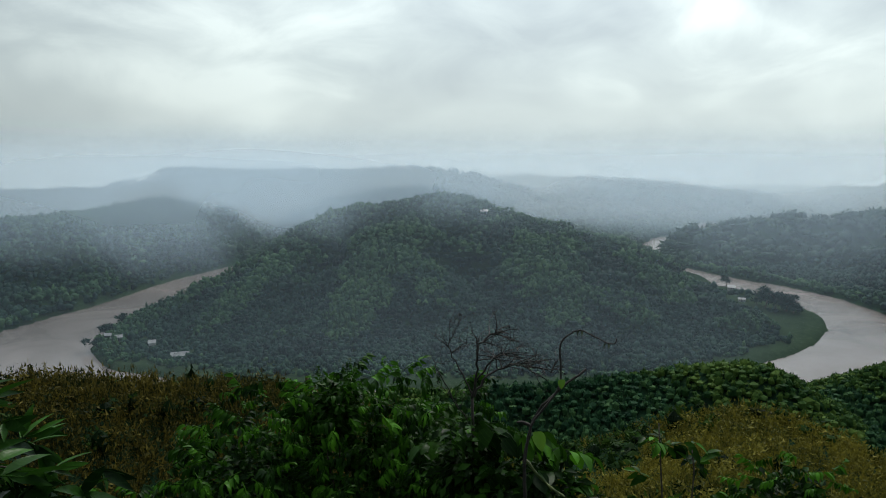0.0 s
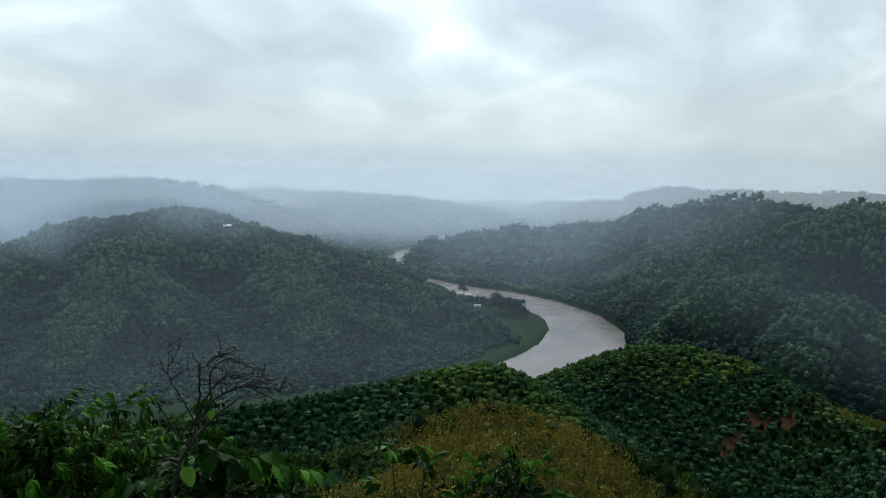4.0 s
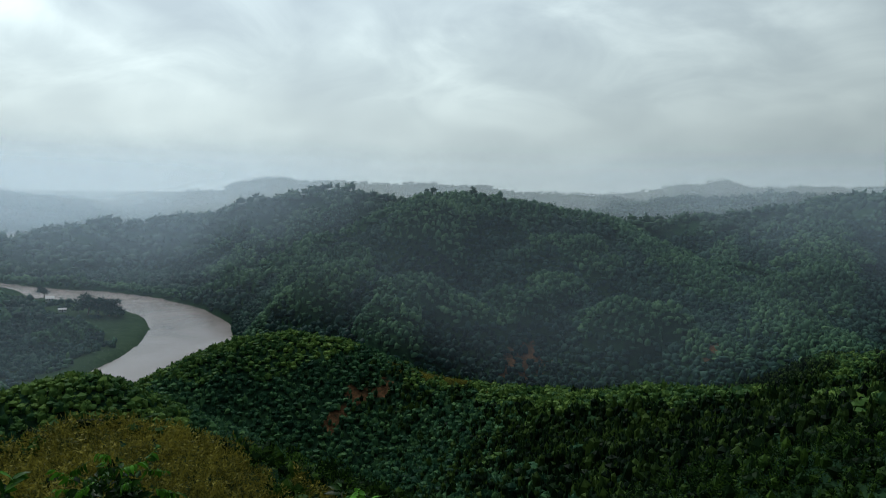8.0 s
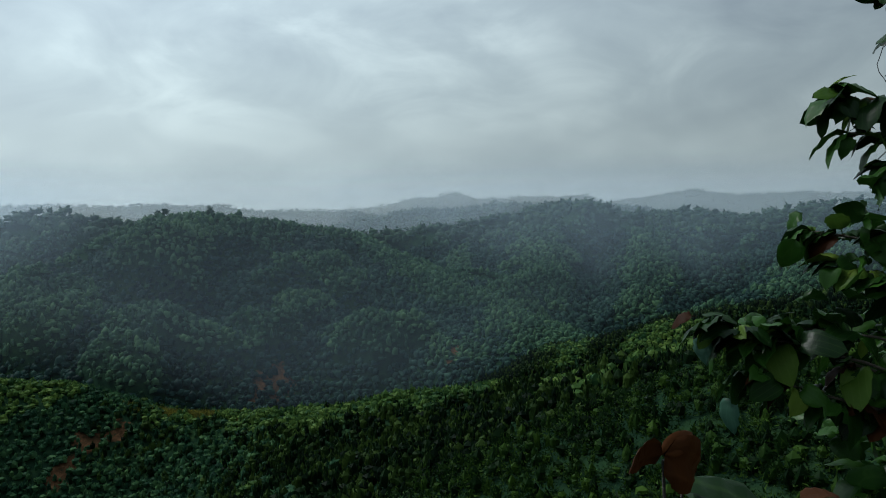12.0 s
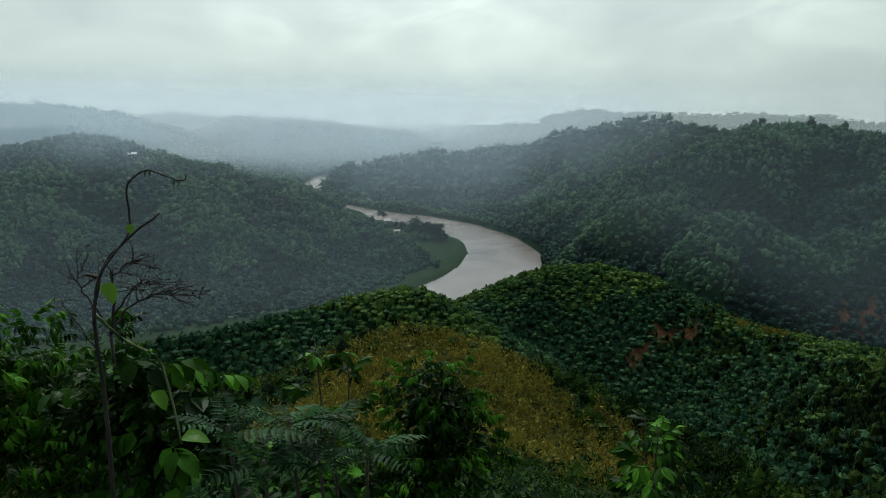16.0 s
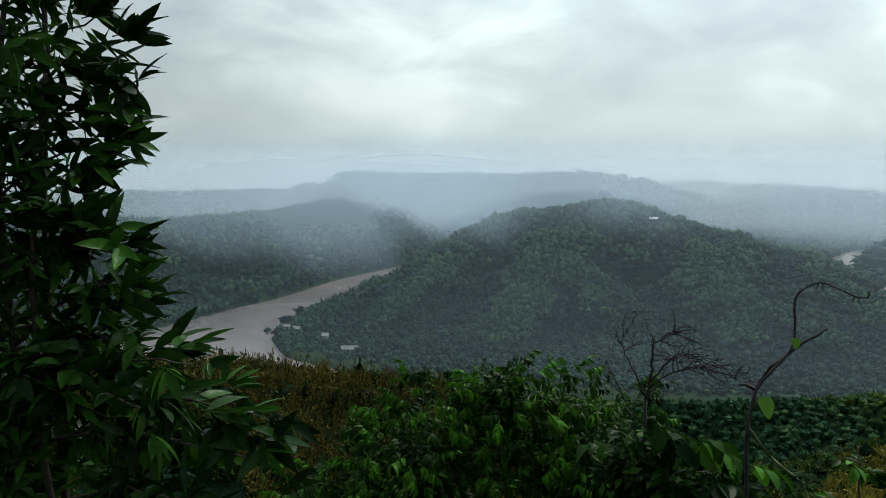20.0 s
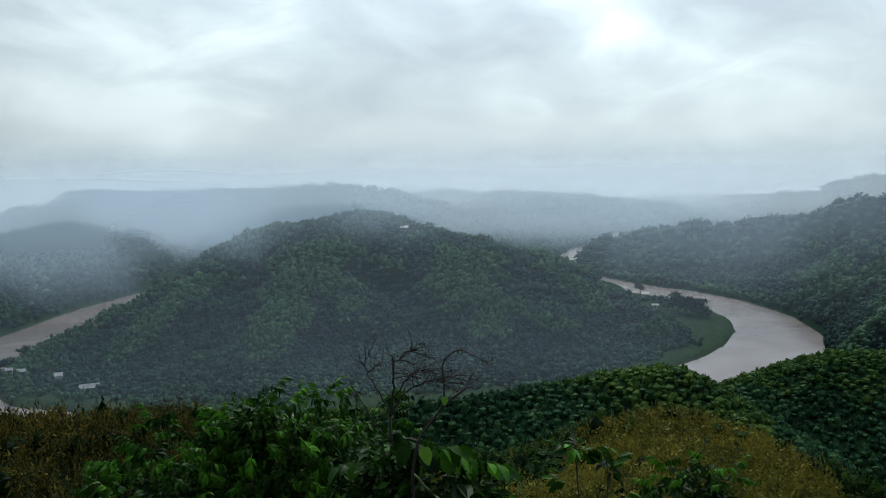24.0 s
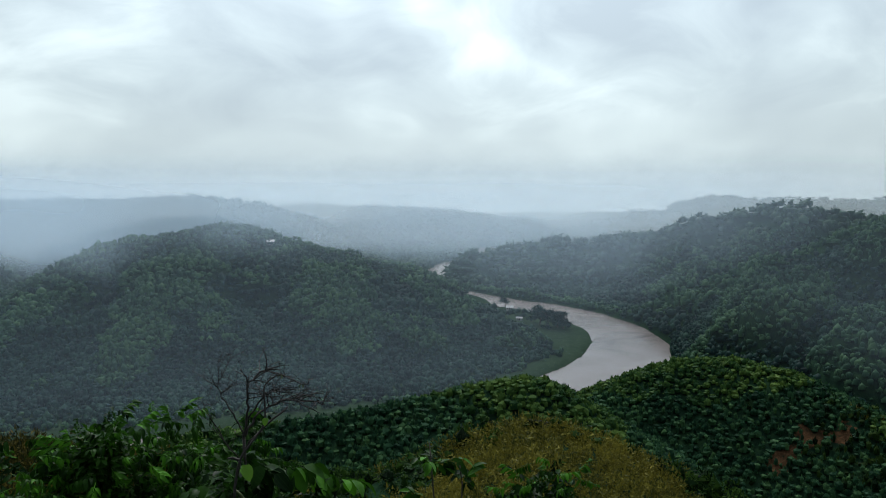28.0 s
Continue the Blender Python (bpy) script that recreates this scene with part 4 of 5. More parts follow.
def compound_sprays(name, mat, count, leaflets, length, leaf_len, leaf_wide, seed, droop=0.7):
    """Twig ends with drooping pairs of leaflets."""
    made = []
    for k in range(count):
        g = random.Random(seed + k)
        bits = [(tube([(0, 0, 0), (0, length * 0.5, 0.006), (0, length, -0.01)], [0.0016, 0.0013, 0.0008], 4), Matrix())]
        for i in range(leaflets):
            t = 0.25 + 0.75 * i / (leaflets - 1)
            side = -1 if i % 2 else 1
            last = i == leaflets - 1
            yaw = g.uniform(-12, 12) if last else -side * g.uniform(45, 72)
            s = g.uniform(0.75, 1.15)
            v = blade(leaf_len * s, leaf_wide * s, "ovate", 0.3, droop * g.uniform(0.6, 1.3), 4, 0.04, g)
            bits.append((v, pose(0, length * t, 0, g.uniform(-58, -8), side * g.uniform(-8, 30), yaw)))
        made.append(as_mesh(name, joined(bits), mat))
    return made


def lance_sprays(name, mat, count, leaves, leaf_len, leaf_wide, seed):
    """Fans of narrow pointed leaves at a twig's end."""
    made = []
    for k in range(count):
        g = random.Random(seed + k)
        bits = [(tube([(0, 0, 0), (0, leaf_len * 0.5, 0)], [0.0010, 0.0006], 4), Matrix())]
        for i in range(leaves):
            s = g.uniform(0.7, 1.2)
            v = blade(leaf_len * s, leaf_wide * s, "lance", 0.35, g.uniform(0.05, 0.4), 5, 0.03, g)
            bits.append((v, pose(0, leaf_len * 0.5 * g.random(), 0, g.uniform(-45, 20), g.uniform(-60, 60), g.uniform(-70, 70))))
        made.append(as_mesh(name, joined(bits), mat))
    return made


def shrub(name, base, lobes, sprays, count, rest, rest_mat, label, stems, seed, leaf_len, stem_mat, stem_thick=0.012, piece="leaf_spray", size=(0.8, 1.25)):
    """A bush: stems from the base to its lobes, leaf sprays standing out over each lobe, and the smaller leaves within joined."""
    g = random.Random(seed)
    ob = thing(name, base, label, "shrub")
    b = Vector(base)
    total = sum(r * r for _, r, _ in lobes)
    for i, (c, r, h) in enumerate(lobes):
        c = Vector(c) - b
        for k in range(max(1, round(stems * r * r / total))):
            end = c + Vector((g.uniform(-0.6, 0.6) * r, g.uniform(-0.6, 0.6) * r, g.uniform(-0.2, 0.6) * h))
            mid = end * 0.5 + Vector((g.uniform(-0.1, 0.1), g.uniform(-0.1, 0.1), 0.05))
            line = bend([(g.uniform(-0.04, 0.04), g.uniform(-0.04, 0.04), 0), mid, end], 4, 0.012, seed + 7 * k + i)
            v, f = tube(line, taper(len(line), stem_thick, stem_thick * 0.25), 5)
            raw_part("stem", v, f, stem_mat, ob)
        for k in range(round(count * r * r / total)):
            way = Vector((g.gauss(0, 1), g.gauss(0, 1), abs(g.gauss(0, 1)) * 0.9 - 0.15)).normalized()
            at = c + Vector((way.x * r, way.y * r, way.z * h)) * g.uniform(0.62, 1.08)
            out = (Vector((way.x, way.y, way.z * 0.45 - 0.30)) + Vector((g.gauss(0, 0.35), g.gauss(0, 0.35), g.gauss(0, 0.22)))).normalized()
            mesh_part(piece, g.choice(sprays), ob, aim(at - out * leaf_len * 0.6, out, g.uniform(-40, 40), g.uniform(*size)))
    verts, faces = [], []
    for k in range(rest):
        c, r, h = g.choice(lobes)
        way = Vector((g.gauss(0, 1), g.gauss(0, 1), g.gauss(0, 1))).normalized()
        at = Vector(c) - b + Vector((way.x * r, way.y * r, way.z * h)) * g.uniform(0.15, 0.78)
        v, f = blade(leaf_len * g.uniform(0.7, 1.2), leaf_len * 0.45, "ovate", 0.3, 0.5, 2)
        m = aim(at, (way + Vector((g.gauss(0, 0.7), g.gauss(0, 0.7), g.gauss(-0.2, 0.5)))).normalized(), g.uniform(-60, 60))
        n = len(verts)
        verts += [m @ Vector(p) for p in v]
        faces += [tuple(i + n for i in q) for q in f]
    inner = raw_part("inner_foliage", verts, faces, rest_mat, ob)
    tagged(inner, kind="stuff")
    return ob


def on_ground(x, y, dz=-0.03):
    return (x, y, rise(x, y) + dz)


E = EYE_Z
bush_sprays = compound_sprays("leaf_spray", SHRUB_LEAF, 8, 11, 0.12, 0.052, 0.0175, 100, 1.2)
shrub("leafy_shrub", on_ground(-0.45, 3.8),
      [((-0.62, 3.85, E - 1.26), 0.22, 0.26), ((-0.45, 3.85, E - 1.50), 0.46, 0.48), ((-0.06, 3.8, E - 1.50), 0.36, 0.48), ((-0.95, 3.75, E - 1.62), 0.42, 0.50), ((-0.6, 3.55, E - 2.05), 0.80, 0.60), ((0.0, 3.45, E - 2.05), 0.58, 0.55)],
      bush_sprays, 980, 6000, SHRUB_LEAF, "glossy green shrub with drooping paired leaflets", 14, 11, 0.06, BARK)
shrub("leafy_shrub", on_ground(-1.45, 3.4),
      [((-1.05, 3.5, E - 1.58), 0.36, 0.42), ((-1.38, 3.3, E - 1.80), 0.38, 0.40), ((-1.15, 3.2, E - 2.12), 0.58, 0.45)],
      bush_sprays, 420, 3000, SHRUB_LEAF, "low spreading green shrub beside the taller one", 9, 12, 0.06, BARK)
broad_sprays = compound_sprays("leaf_spray", SHRUB_LEAF, 4, 5, 0.10, 0.095, 0.055, 140, 0.5)
shrub("broad_leaved_bush", on_ground(0.3, 2.95),
      [((0.04, 3.10, E - 1.26), 0.20, 0.28), ((0.22, 3.0, E - 1.34), 0.22, 0.30), ((0.42, 3.0, E - 1.40), 0.20, 0.28), ((0.20, 2.95, E - 1.75), 0.38, 0.42), ((0.70, 3.0, E - 1.9), 0.4, 0.35), ((0.45, 3.0, E - 2.15), 0.6, 0.5), ((1.0, 3.3, E - 2.3), 0.5, 0.4)],
      broad_sprays, 240, 3600, SHRUB_LEAF, "bush with broad yellow-green oval leaves under the dead twigs", 8, 13, 0.07, BARK)


def sapling(base, top, seed, label, sprays, count, spread):
    """A thin upright shoot with leaf sprays round its upper half."""
    g = random.Random(seed)
    b, t = Vector(base), Vector(top)
    ob = thing("sapling", base, label, "sapling", "saplings below the lookout")
    line = bend([(0, 0, 0), (t - b) * 0.5 + Vector((0.03, 0, 0)), t - b], 5, 0.012, seed)
    v, f = tube(line, taper(len(line), 0.012, 0.003), 6)
    raw_part("stem", v, f, BARK, ob)
    for k in range(count):
        s = g.uniform(0.45, 1.0) ** 0.7
        at = line[min(int(s * (len(line) - 1)), len(line) - 1)]
        a = g.uniform(0, 6.28)
        way = Vector((math.cos(a), math.sin(a), g.uniform(-0.2, 0.8))).normalized()
        mesh_part("leaf_spray", g.choice(sprays), ob, aim(at + way * spread * g.random() * (1.3 - s), way, g.uniform(-40, 40), g.uniform(0.8, 1.3)))
    return ob


shoot_sprays = compound_sprays("leaf_spray", SHRUB_LEAF, 4, 7, 0.12, 0.085, 0.034, 160, 0.6)
sapling(on_ground(1.20, 3.95), (1.14, 3.89, E - 1.36), 21, "slim green sapling with drooping leaves", shoot_sprays, 26, 0.12)
sapling(on_ground(1.30, 3.75), (1.30, 3.81, E - 1.48), 22, "slim green sapling with drooping leaves", shoot_sprays, 16, 0.10)
sapling(on_ground(2.72, 2.85), (2.71, 2.80, E - 1.74), 23, "pale green sapling on the slope", shoot_sprays, 26, 0.16)
sapling(on_ground(3.0, 3.2), (2.95, 3.15, E - 1.9), 24, "pale green sapling on the slope", shoot_sprays, 22, 0.16)
shrub("drooping_shrub", on_ground(1.9, 4.0), [((1.92, 3.96, E - 1.93), 0.30, 0.34), ((2.02, 3.98, E - 2.25), 0.40, 0.36), ((1.6, 3.9, E - 2.40), 0.42, 0.28)],
      bush_sprays, 300, 2200, SHRUB_LEAF, "dark green shrub with long drooping leaves", 8, 14, 0.08, BARK)


def fern_frond(seed, length):
    """A feathery frond: leaflets in two rows, shrinking to the tip."""
    g = random.Random(seed)
    n = 15
    line = [(0, length * i / n, 0.10 * length * math.sin(2.4 * i / n) - 0.25 * length * (i / n) ** 2) for i in range(n + 1)]
    bits = [(tube(line, taper(n + 1, 0.0022, 0.0006), 4), Matrix())]
    for i in range(2, n + 1):
        w = length * 0.26 * math.sin(math.pi * min(1.0, 0.18 + 0.86 * i / n)) ** 0.8 + 0.004
        for side in (-1, 1):
            bits.append((blade(w, w * 0.24, "lance", 0.25, 0.35, 3), Matrix.Translation(line[i]) @ pose(0, 0, 0, g.uniform(-18, 4), side * 10, -side * g.uniform(62, 76))))
    return as_mesh("frond", joined(bits), FERN_LEAF)


fronds = [fern_frond(300 + k, 0.42 + 0.06 * k) for k in range(4)]


def fern(base, count, seed, label, lift=0.5):
    g = random.Random(seed)
    ob = thing("fern", base, label, "fern", "ferns below the shrubs")
    for k in range(count):
        a = 6.28 * k / count + g.uniform(-0.3, 0.3)
        way = Vector((math.cos(a), math.sin(a), lift + g.uniform(-0.2, 0.5))).normalized()
        mesh_part("frond", g.choice(fronds), ob, aim((0, 0, 0.0), way, g.uniform(-25, 25), g.uniform(0.12, 0.21)))
    return ob


for k, (x, y, z, n) in enumerate(((0.13, 0.79, -0.40, 7), (0.21, 0.82, -0.42, 8), (0.28, 0.86, -0.45, 8), (0.16, 0.74, -0.43, 9), (0.24, 0.79, -0.47, 9), (0.33, 0.86, -0.50, 9), (0.10, 0.80, -0.52, 9), (0.19, 0.86, -0.56, 9))):
    base = on_ground(x + 0.04, y + 0.08)
    dz = E + z - 0.05 - base[2]
    ob = fern((base[0], base[1], base[2] + dz), n, 410 + k, "dark feathery fern fronds on a leaning stem", 0.12)
    line = bend([(0.0, 0.0, -dz), (0.03, 0.02, -dz * 0.5), (0, 0, 0.01)], 4, 0.006, k)
    v, f = tube(line, taper(len(line), 0.006, 0.002), 6)
    raw_part("stem", v, f, BARK, ob)


def dead_twigs():
    """A leafless, crooked twig bush, forked many times, with a few shrivelled buds."""
    base = on_ground(0.055, 3.12)
    ob = thing("dead_twig_bush", base, "bare brown leafless twigs rising out of the shrub", "twigs")
    g = random.Random(31)
    b = Vector(base)
    lift = E - b.z

    def twig(p, way, length, thick, depth):
        pts, d, n = [p], way.copy(), 5
        for i in range(n):
            d = (d + Vector((g.uniform(-0.30, 0.34), g.uniform(-0.25, 0.25), g.uniform(-0.24, 0.16)))).normalized()
            pts.append(pts[-1] + d * length / n)
        v, f = tube(pts, taper(n + 1, thick * 1.25, thick * 0.6), 5)
        raw_part("twig", v, f, DEAD_WOOD, ob)
        if depth and g.random() < 0.9:
            for k in range(2):
                i = g.randint(2, n - 1)
                side = Vector((g.uniform(-1, 1), g.uniform(-0.6, 0.6), g.uniform(-0.3, 0.8))).normalized()
                twig(pts[i], (d * 0.6 + side * 0.8).normalized(), length * g.uniform(0.45, 0.7), thick * 0.6, depth - 1)
        elif g.random() < 0.35:
            v, f = blade(0.013, 0.009, "ovate", 0.8, 1.4, 3)
            raw_part("withered_bud", v, f, DEAD_WOOD, ob, at=aim(pts[-1], d, g.uniform(0, 90)))

    crotch = Vector((0.03, 0.0, lift - 0.965))
    line = bend([(0, 0, 0), crotch * 0.5 + Vector((0.03, 0, 0)), crotch], 4, 0.01, 3)
    v, f = tube(line, taper(len(line), 0.009, 0.0068), 6)
    raw_part("trunk", v, f, DEAD_WOOD, ob)
    # limbs as bent lines from the crotch: a crooked left one, an upright pair, and long arching ones to the side
    for k, (thick, count, line) in enumerate(((0.0036, 9, [(0, 0, 0.02), (-0.05, 0.02, 0.12), (-0.10, 0.02, 0.21), (-0.08, 0.03, 0.30)]),
                                              (0.0050, 14, [(0, 0, 0), (0.02, -0.02, 0.14), (0.02, -0.03, 0.23), (0.08, -0.02, 0.29), (0.16, 0.0, 0.285)]),
                                              (0.0050, 17, [(0, 0, 0.0), (0.07, 0.03, 0.09), (0.17, 0.05, 0.135), (0.27, 0.05, 0.13), (0.36, 0.04, 0.10)]),
                                              (0.0040, 11, [(0.01, 0, 0.06), (0.08, -0.03, 0.17), (0.15, -0.05, 0.21), (0.21, -0.05, 0.19)]),
                                              (0.0028, 6, [(-0.02, 0, -0.10), (-0.12, 0.03, 0.06), (-0.17, 0.03, 0.17)]))):
        pts = bend([crotch + Vector(p) for p in line], 5, 0.006, 40 + k)
        v, f = tube(pts, taper(len(pts), thick * 1.2, thick * 0.5), 6)
        raw_part("branch", v, f, DEAD_WOOD, ob)
        for q in range(count):
            i = g.randint(len(pts) // 4, len(pts) - 2)
            d = (pts[i + 1] - pts[i]).normalized()
            side = Vector((g.uniform(-0.8, 1), g.uniform(-0.6, 0.6), g.uniform(-0.5, 0.9))).normalized()
            twig(pts[i], (d * 0.5 + side * 0.8).normalized(), g.uniform(0.07, 0.15), thick * 0.5, 1)
    return ob


dead_twigs()


def climbing_vine():
    """A slender dead stalk with a green vine that twines up it and hooks over in the air."""
    base = on_ground(0.04, 0.71)
    ob = thing("climbing_vine", base, "brown stalk with a green vine tendril hooking over", "vine")
    b = Vector(base)
    place = lambda pts: [Vector((x, y, E + z)) - b for x, y, z in pts]
    stalk = bend([(0, 0, 0)] + place([(0.036, 0.70, -0.9), (0.040, 0.708, -0.414), (0.040, 0.72, -0.332), (0.038, 0.721, -0.258), (0.045, 0.729, -0.218), (0.062, 0.731, -0.192), (0.099, 0.738, -0.164)]), 4, 0.0008, 4)
    v, f = tube(stalk, taper(len(stalk), 0.0026, 0.0011), 7)
    raw_part("stalk", v, f, DEAD_WOOD, ob)
    knot = place([(0.045, 0.729, -0.218)])[0]
    v, f = tube(bend([knot, knot + Vector((-0.010, 0, 0.004)), knot + Vector((-0.014, 0, 0.003))], 3, 0.0004, 2), taper(7, 0.0022, 0.0006), 5)
    raw_part("spur", v, f, DEAD_WOOD, ob)
    vine = bend(place([(0.037, 0.716, -0.256), (0.044, 0.724, -0.217), (0.062, 0.725, -0.192), (0.073, 0.731, -0.174), (0.073, 0.735, -0.141), (0.081, 0.734, -0.129), (0.091, 0.731, -0.124), (0.100, 0.724, -0.127), (0.113, 0.714, -0.132), (0.120, 0.711, -0.132), (0.121, 0.710, -0.127)]), 4, 0.0003, 5)
    v, f = tube(vine, taper(len(vine), 0.0012, 0.0006), 6)
    raw_part("tendril", v, f, DEAD_WOOD, ob, "dark hooked vine tendril")
    for p in ((0.091, 0.731, -0.124), (0.113, 0.714, -0.132)):
        q = place([p])[0]
        for way in ((0.4, -0.3, -0.8), (-0.5, 0.2, -0.7)):
            v, f = blade(0.007, 0.004, "ovate", 0.6, 0.5, 3)
            raw_part("curled_leaf", v, f, GREEN_STEM, ob, at=aim(q, way))
    side = bend(place([(0.039, 0.723, -0.25), (0.063, 0.733, -0.281), (0.092, 0.741, -0.311), (0.102, 0.711, -0.381)]), 4, 0.001, 6)
    v, f = tube(side, taper(len(side), 0.0017, 0.001), 6)
    raw_part("side_shoot", v, f, GREEN_STEM, ob)
    for (p, way, s, spin) in (((0.047, 0.724, -0.222), (0.5, -0.4, -0.75), 0.021, 20), ((0.074, 0.727, -0.171), (-0.2, -0.6, -0.6), 0.010, 0), ((0.080, 0.712, -0.325), (0.6, -0.5, -0.6), 0.022, 10), ((0.102, 0.712, -0.375), (0.8, -0.4, 0.1), 0.028, 10)):
        v, f = blade(s, s * 0.72, "ovate", 0.35, 0.5, 6)
        raw_part("leaf", v, f, FRESH_LEAF, ob, "fresh light green leaf", at=aim(place([p])[0], way, spin))
    return ob


climbing_vine()


def lance_leaf_tree():
    """A tall thicket of thin canes with narrow pointed leaves in fans."""
    base = on_ground(-0.95, 0.96)
    ob = thing("lance_leaved_tree", base, "dense thicket of canes with narrow pointed green leaves", "tree")
    b = Vector(base)
    g = random.Random(51)
    fans = lance_sprays("leaf_fan", REED_LEAF, 8, 5, 0.062, 0.0165, 500)
    place = lambda p: Vector((p[0], p[1], E + p[2])) - b
    canes = []
    for k, (x, y, top) in enumerate(((-0.90, 0.97, 0.42), (-0.86, 1.01, 0.50), (-0.95, 0.95, 0.50), (-1.02, 1.0, 0.45), (-0.84, 0.96, 0.10), (-1.1, 0.92, 0.4))):
        line = bend([(g.uniform(-0.06, 0.06), g.uniform(-0.06, 0.06), 0), place((x, y, -0.7)), place((x - 0.01, y, -0.2)), place((x + 0.02, y + 0.01, top))], 5, 0.006, 52 + k)
        canes.append(line)
        v, f = tube(line, taper(len(line), 0.0075, 0.003), 6)
        raw_part("cane", v, f, BARK, ob)
    # side branches: end point and length over the foot on the cane
    tips = [(-0.735, 0.996, 0.178), (-0.735, 1.01, 0.107), (-0.755, 1.004, 0.04), (-0.755, 1.007, -0.01), (-0.775, 0.991, -0.088), (-0.715, 1.0, -0.150), (-0.712, 0.996, -0.190), (-0.745, 0.991, -0.235), (-0.76, 0.966, -0.271), (-0.75, 1.0, 0.24), (-0.80, 0.96, -0.13)]
    low = [(-0.676, 1.082, -0.315), (-0.617, 1.095, -0.374), (-0.55, 1.089, -0.475), (-0.705, 1.019, -0.32), (-0.62, 1.028, -0.44), (-0.69, 0.965, -0.40), (-0.77, 0.928, -0.344), (-0.63, 0.968, -0.495), (-0.59, 0.94, -0.29), (-0.55, 0.95, -0.35), (-0.50, 0.95, -0.42), (-0.54, 0.86, -0.45), (-0.46, 0.88, -0.52), (-0.62, 0.87, -0.33)]
    for k, p in enumerate(tips + low):
        end = place(p)
        cane = canes[k % 3]
        foot = min(cane, key=lambda q: abs(q.z - (end.z - 0.06)))
        line = bend([foot, foot.lerp(end, 0.5) + Vector((0, 0, 0.03)), end], 4, 0.004, 70 + k)
        v, f = tube(line, taper(len(line), 0.0028, 0.0010), 5)
        branch = raw_part("branch", v, f, BARK, ob)
        for j in range(9):
            at = line[g.randint(3, len(line) - 1)] + Vector((g.gauss(0, 0.018), g.gauss(0, 0.02), g.gauss(0, 0.02)))
            way = ((end - foot).normalized() + Vector((g.gauss(0, 0.5), g.gauss(0, 0.5), g.gauss(-0.1, 0.4)))).normalized()
            mesh_part("leaf_fan", g.choice(fans), branch, aim(at, way, g.uniform(-60, 60), g.uniform(0.75, 1.15)))
    for line in canes:
        for j in range(16):
            at = g.choice(line[3:]) + Vector((g.gauss(0, 0.035), g.gauss(0, 0.035), g.gauss(0, 0.03)))
            way = Vector((g.gauss(0, 1), g.gauss(0, 1), g.gauss(0, 0.5))).normalized()
            mesh_part("leaf_fan", g.choice(fans), ob, aim(at, way, g.uniform(-60, 60), g.uniform(0.8, 1.25)))
    # dense inner leaves
    verts, faces = [], []
    for k in range(4600):
        line = g.choice(canes)
        at = g.choice(line[4:]) + Vector((g.gauss(-0.04, 0.045), g.gauss(0, 0.05), g.gauss(0, 0.05)))
        v, f = blade(g.uniform(0.035, 0.065), 0.012, "lance", 0.3, 0.3, 2)
        m = aim(at, Vector((g.gauss(0.2, 1), g.gauss(0, 1), g.gauss(-0.2, 0.7))).normalized(), g.uniform(-90, 90))
        i = len(verts)
        verts += [m @ Vector(p) for p in v]
        faces += [tuple(q + i for q in w) for w in f]
    tagged(raw_part("inner_foliage", verts, faces, REED_LEAF, ob), kind="stuff")
    for p, s in (((-0.775, 0.97, -0.115), 0.030), ((-0.785, 0.97, -0.165), 0.014), ((-0.54, 1.08, -0.43), 0.02)):
        v, f = blade(s, s * 0.5, "ovate", 0.5, 0.8, 5)
        raw_part("withered_leaf", v, f, RUST_LEAF, ob, "orange-brown withered leaf", at=aim(place(p), (0.15, -0.3, -0.9), 30))
    for p in ((-0.95, 0.88, -0.33), (-0.97, 0.86, -0.40), (-0.85, 0.92, -0.33)):
        v, f = blade(0.07, 0.055, "round", 0.3, 0.6, 6)
        raw_part("broad_leaf", v, f, BROAD_LEAF, ob, "dark broad leaf", at=aim(place(p), (0.2, -0.3, -0.9), 30))
    ob.location += Vector((-0.03, -0.012, 0))
    return ob


lance_leaf_tree()


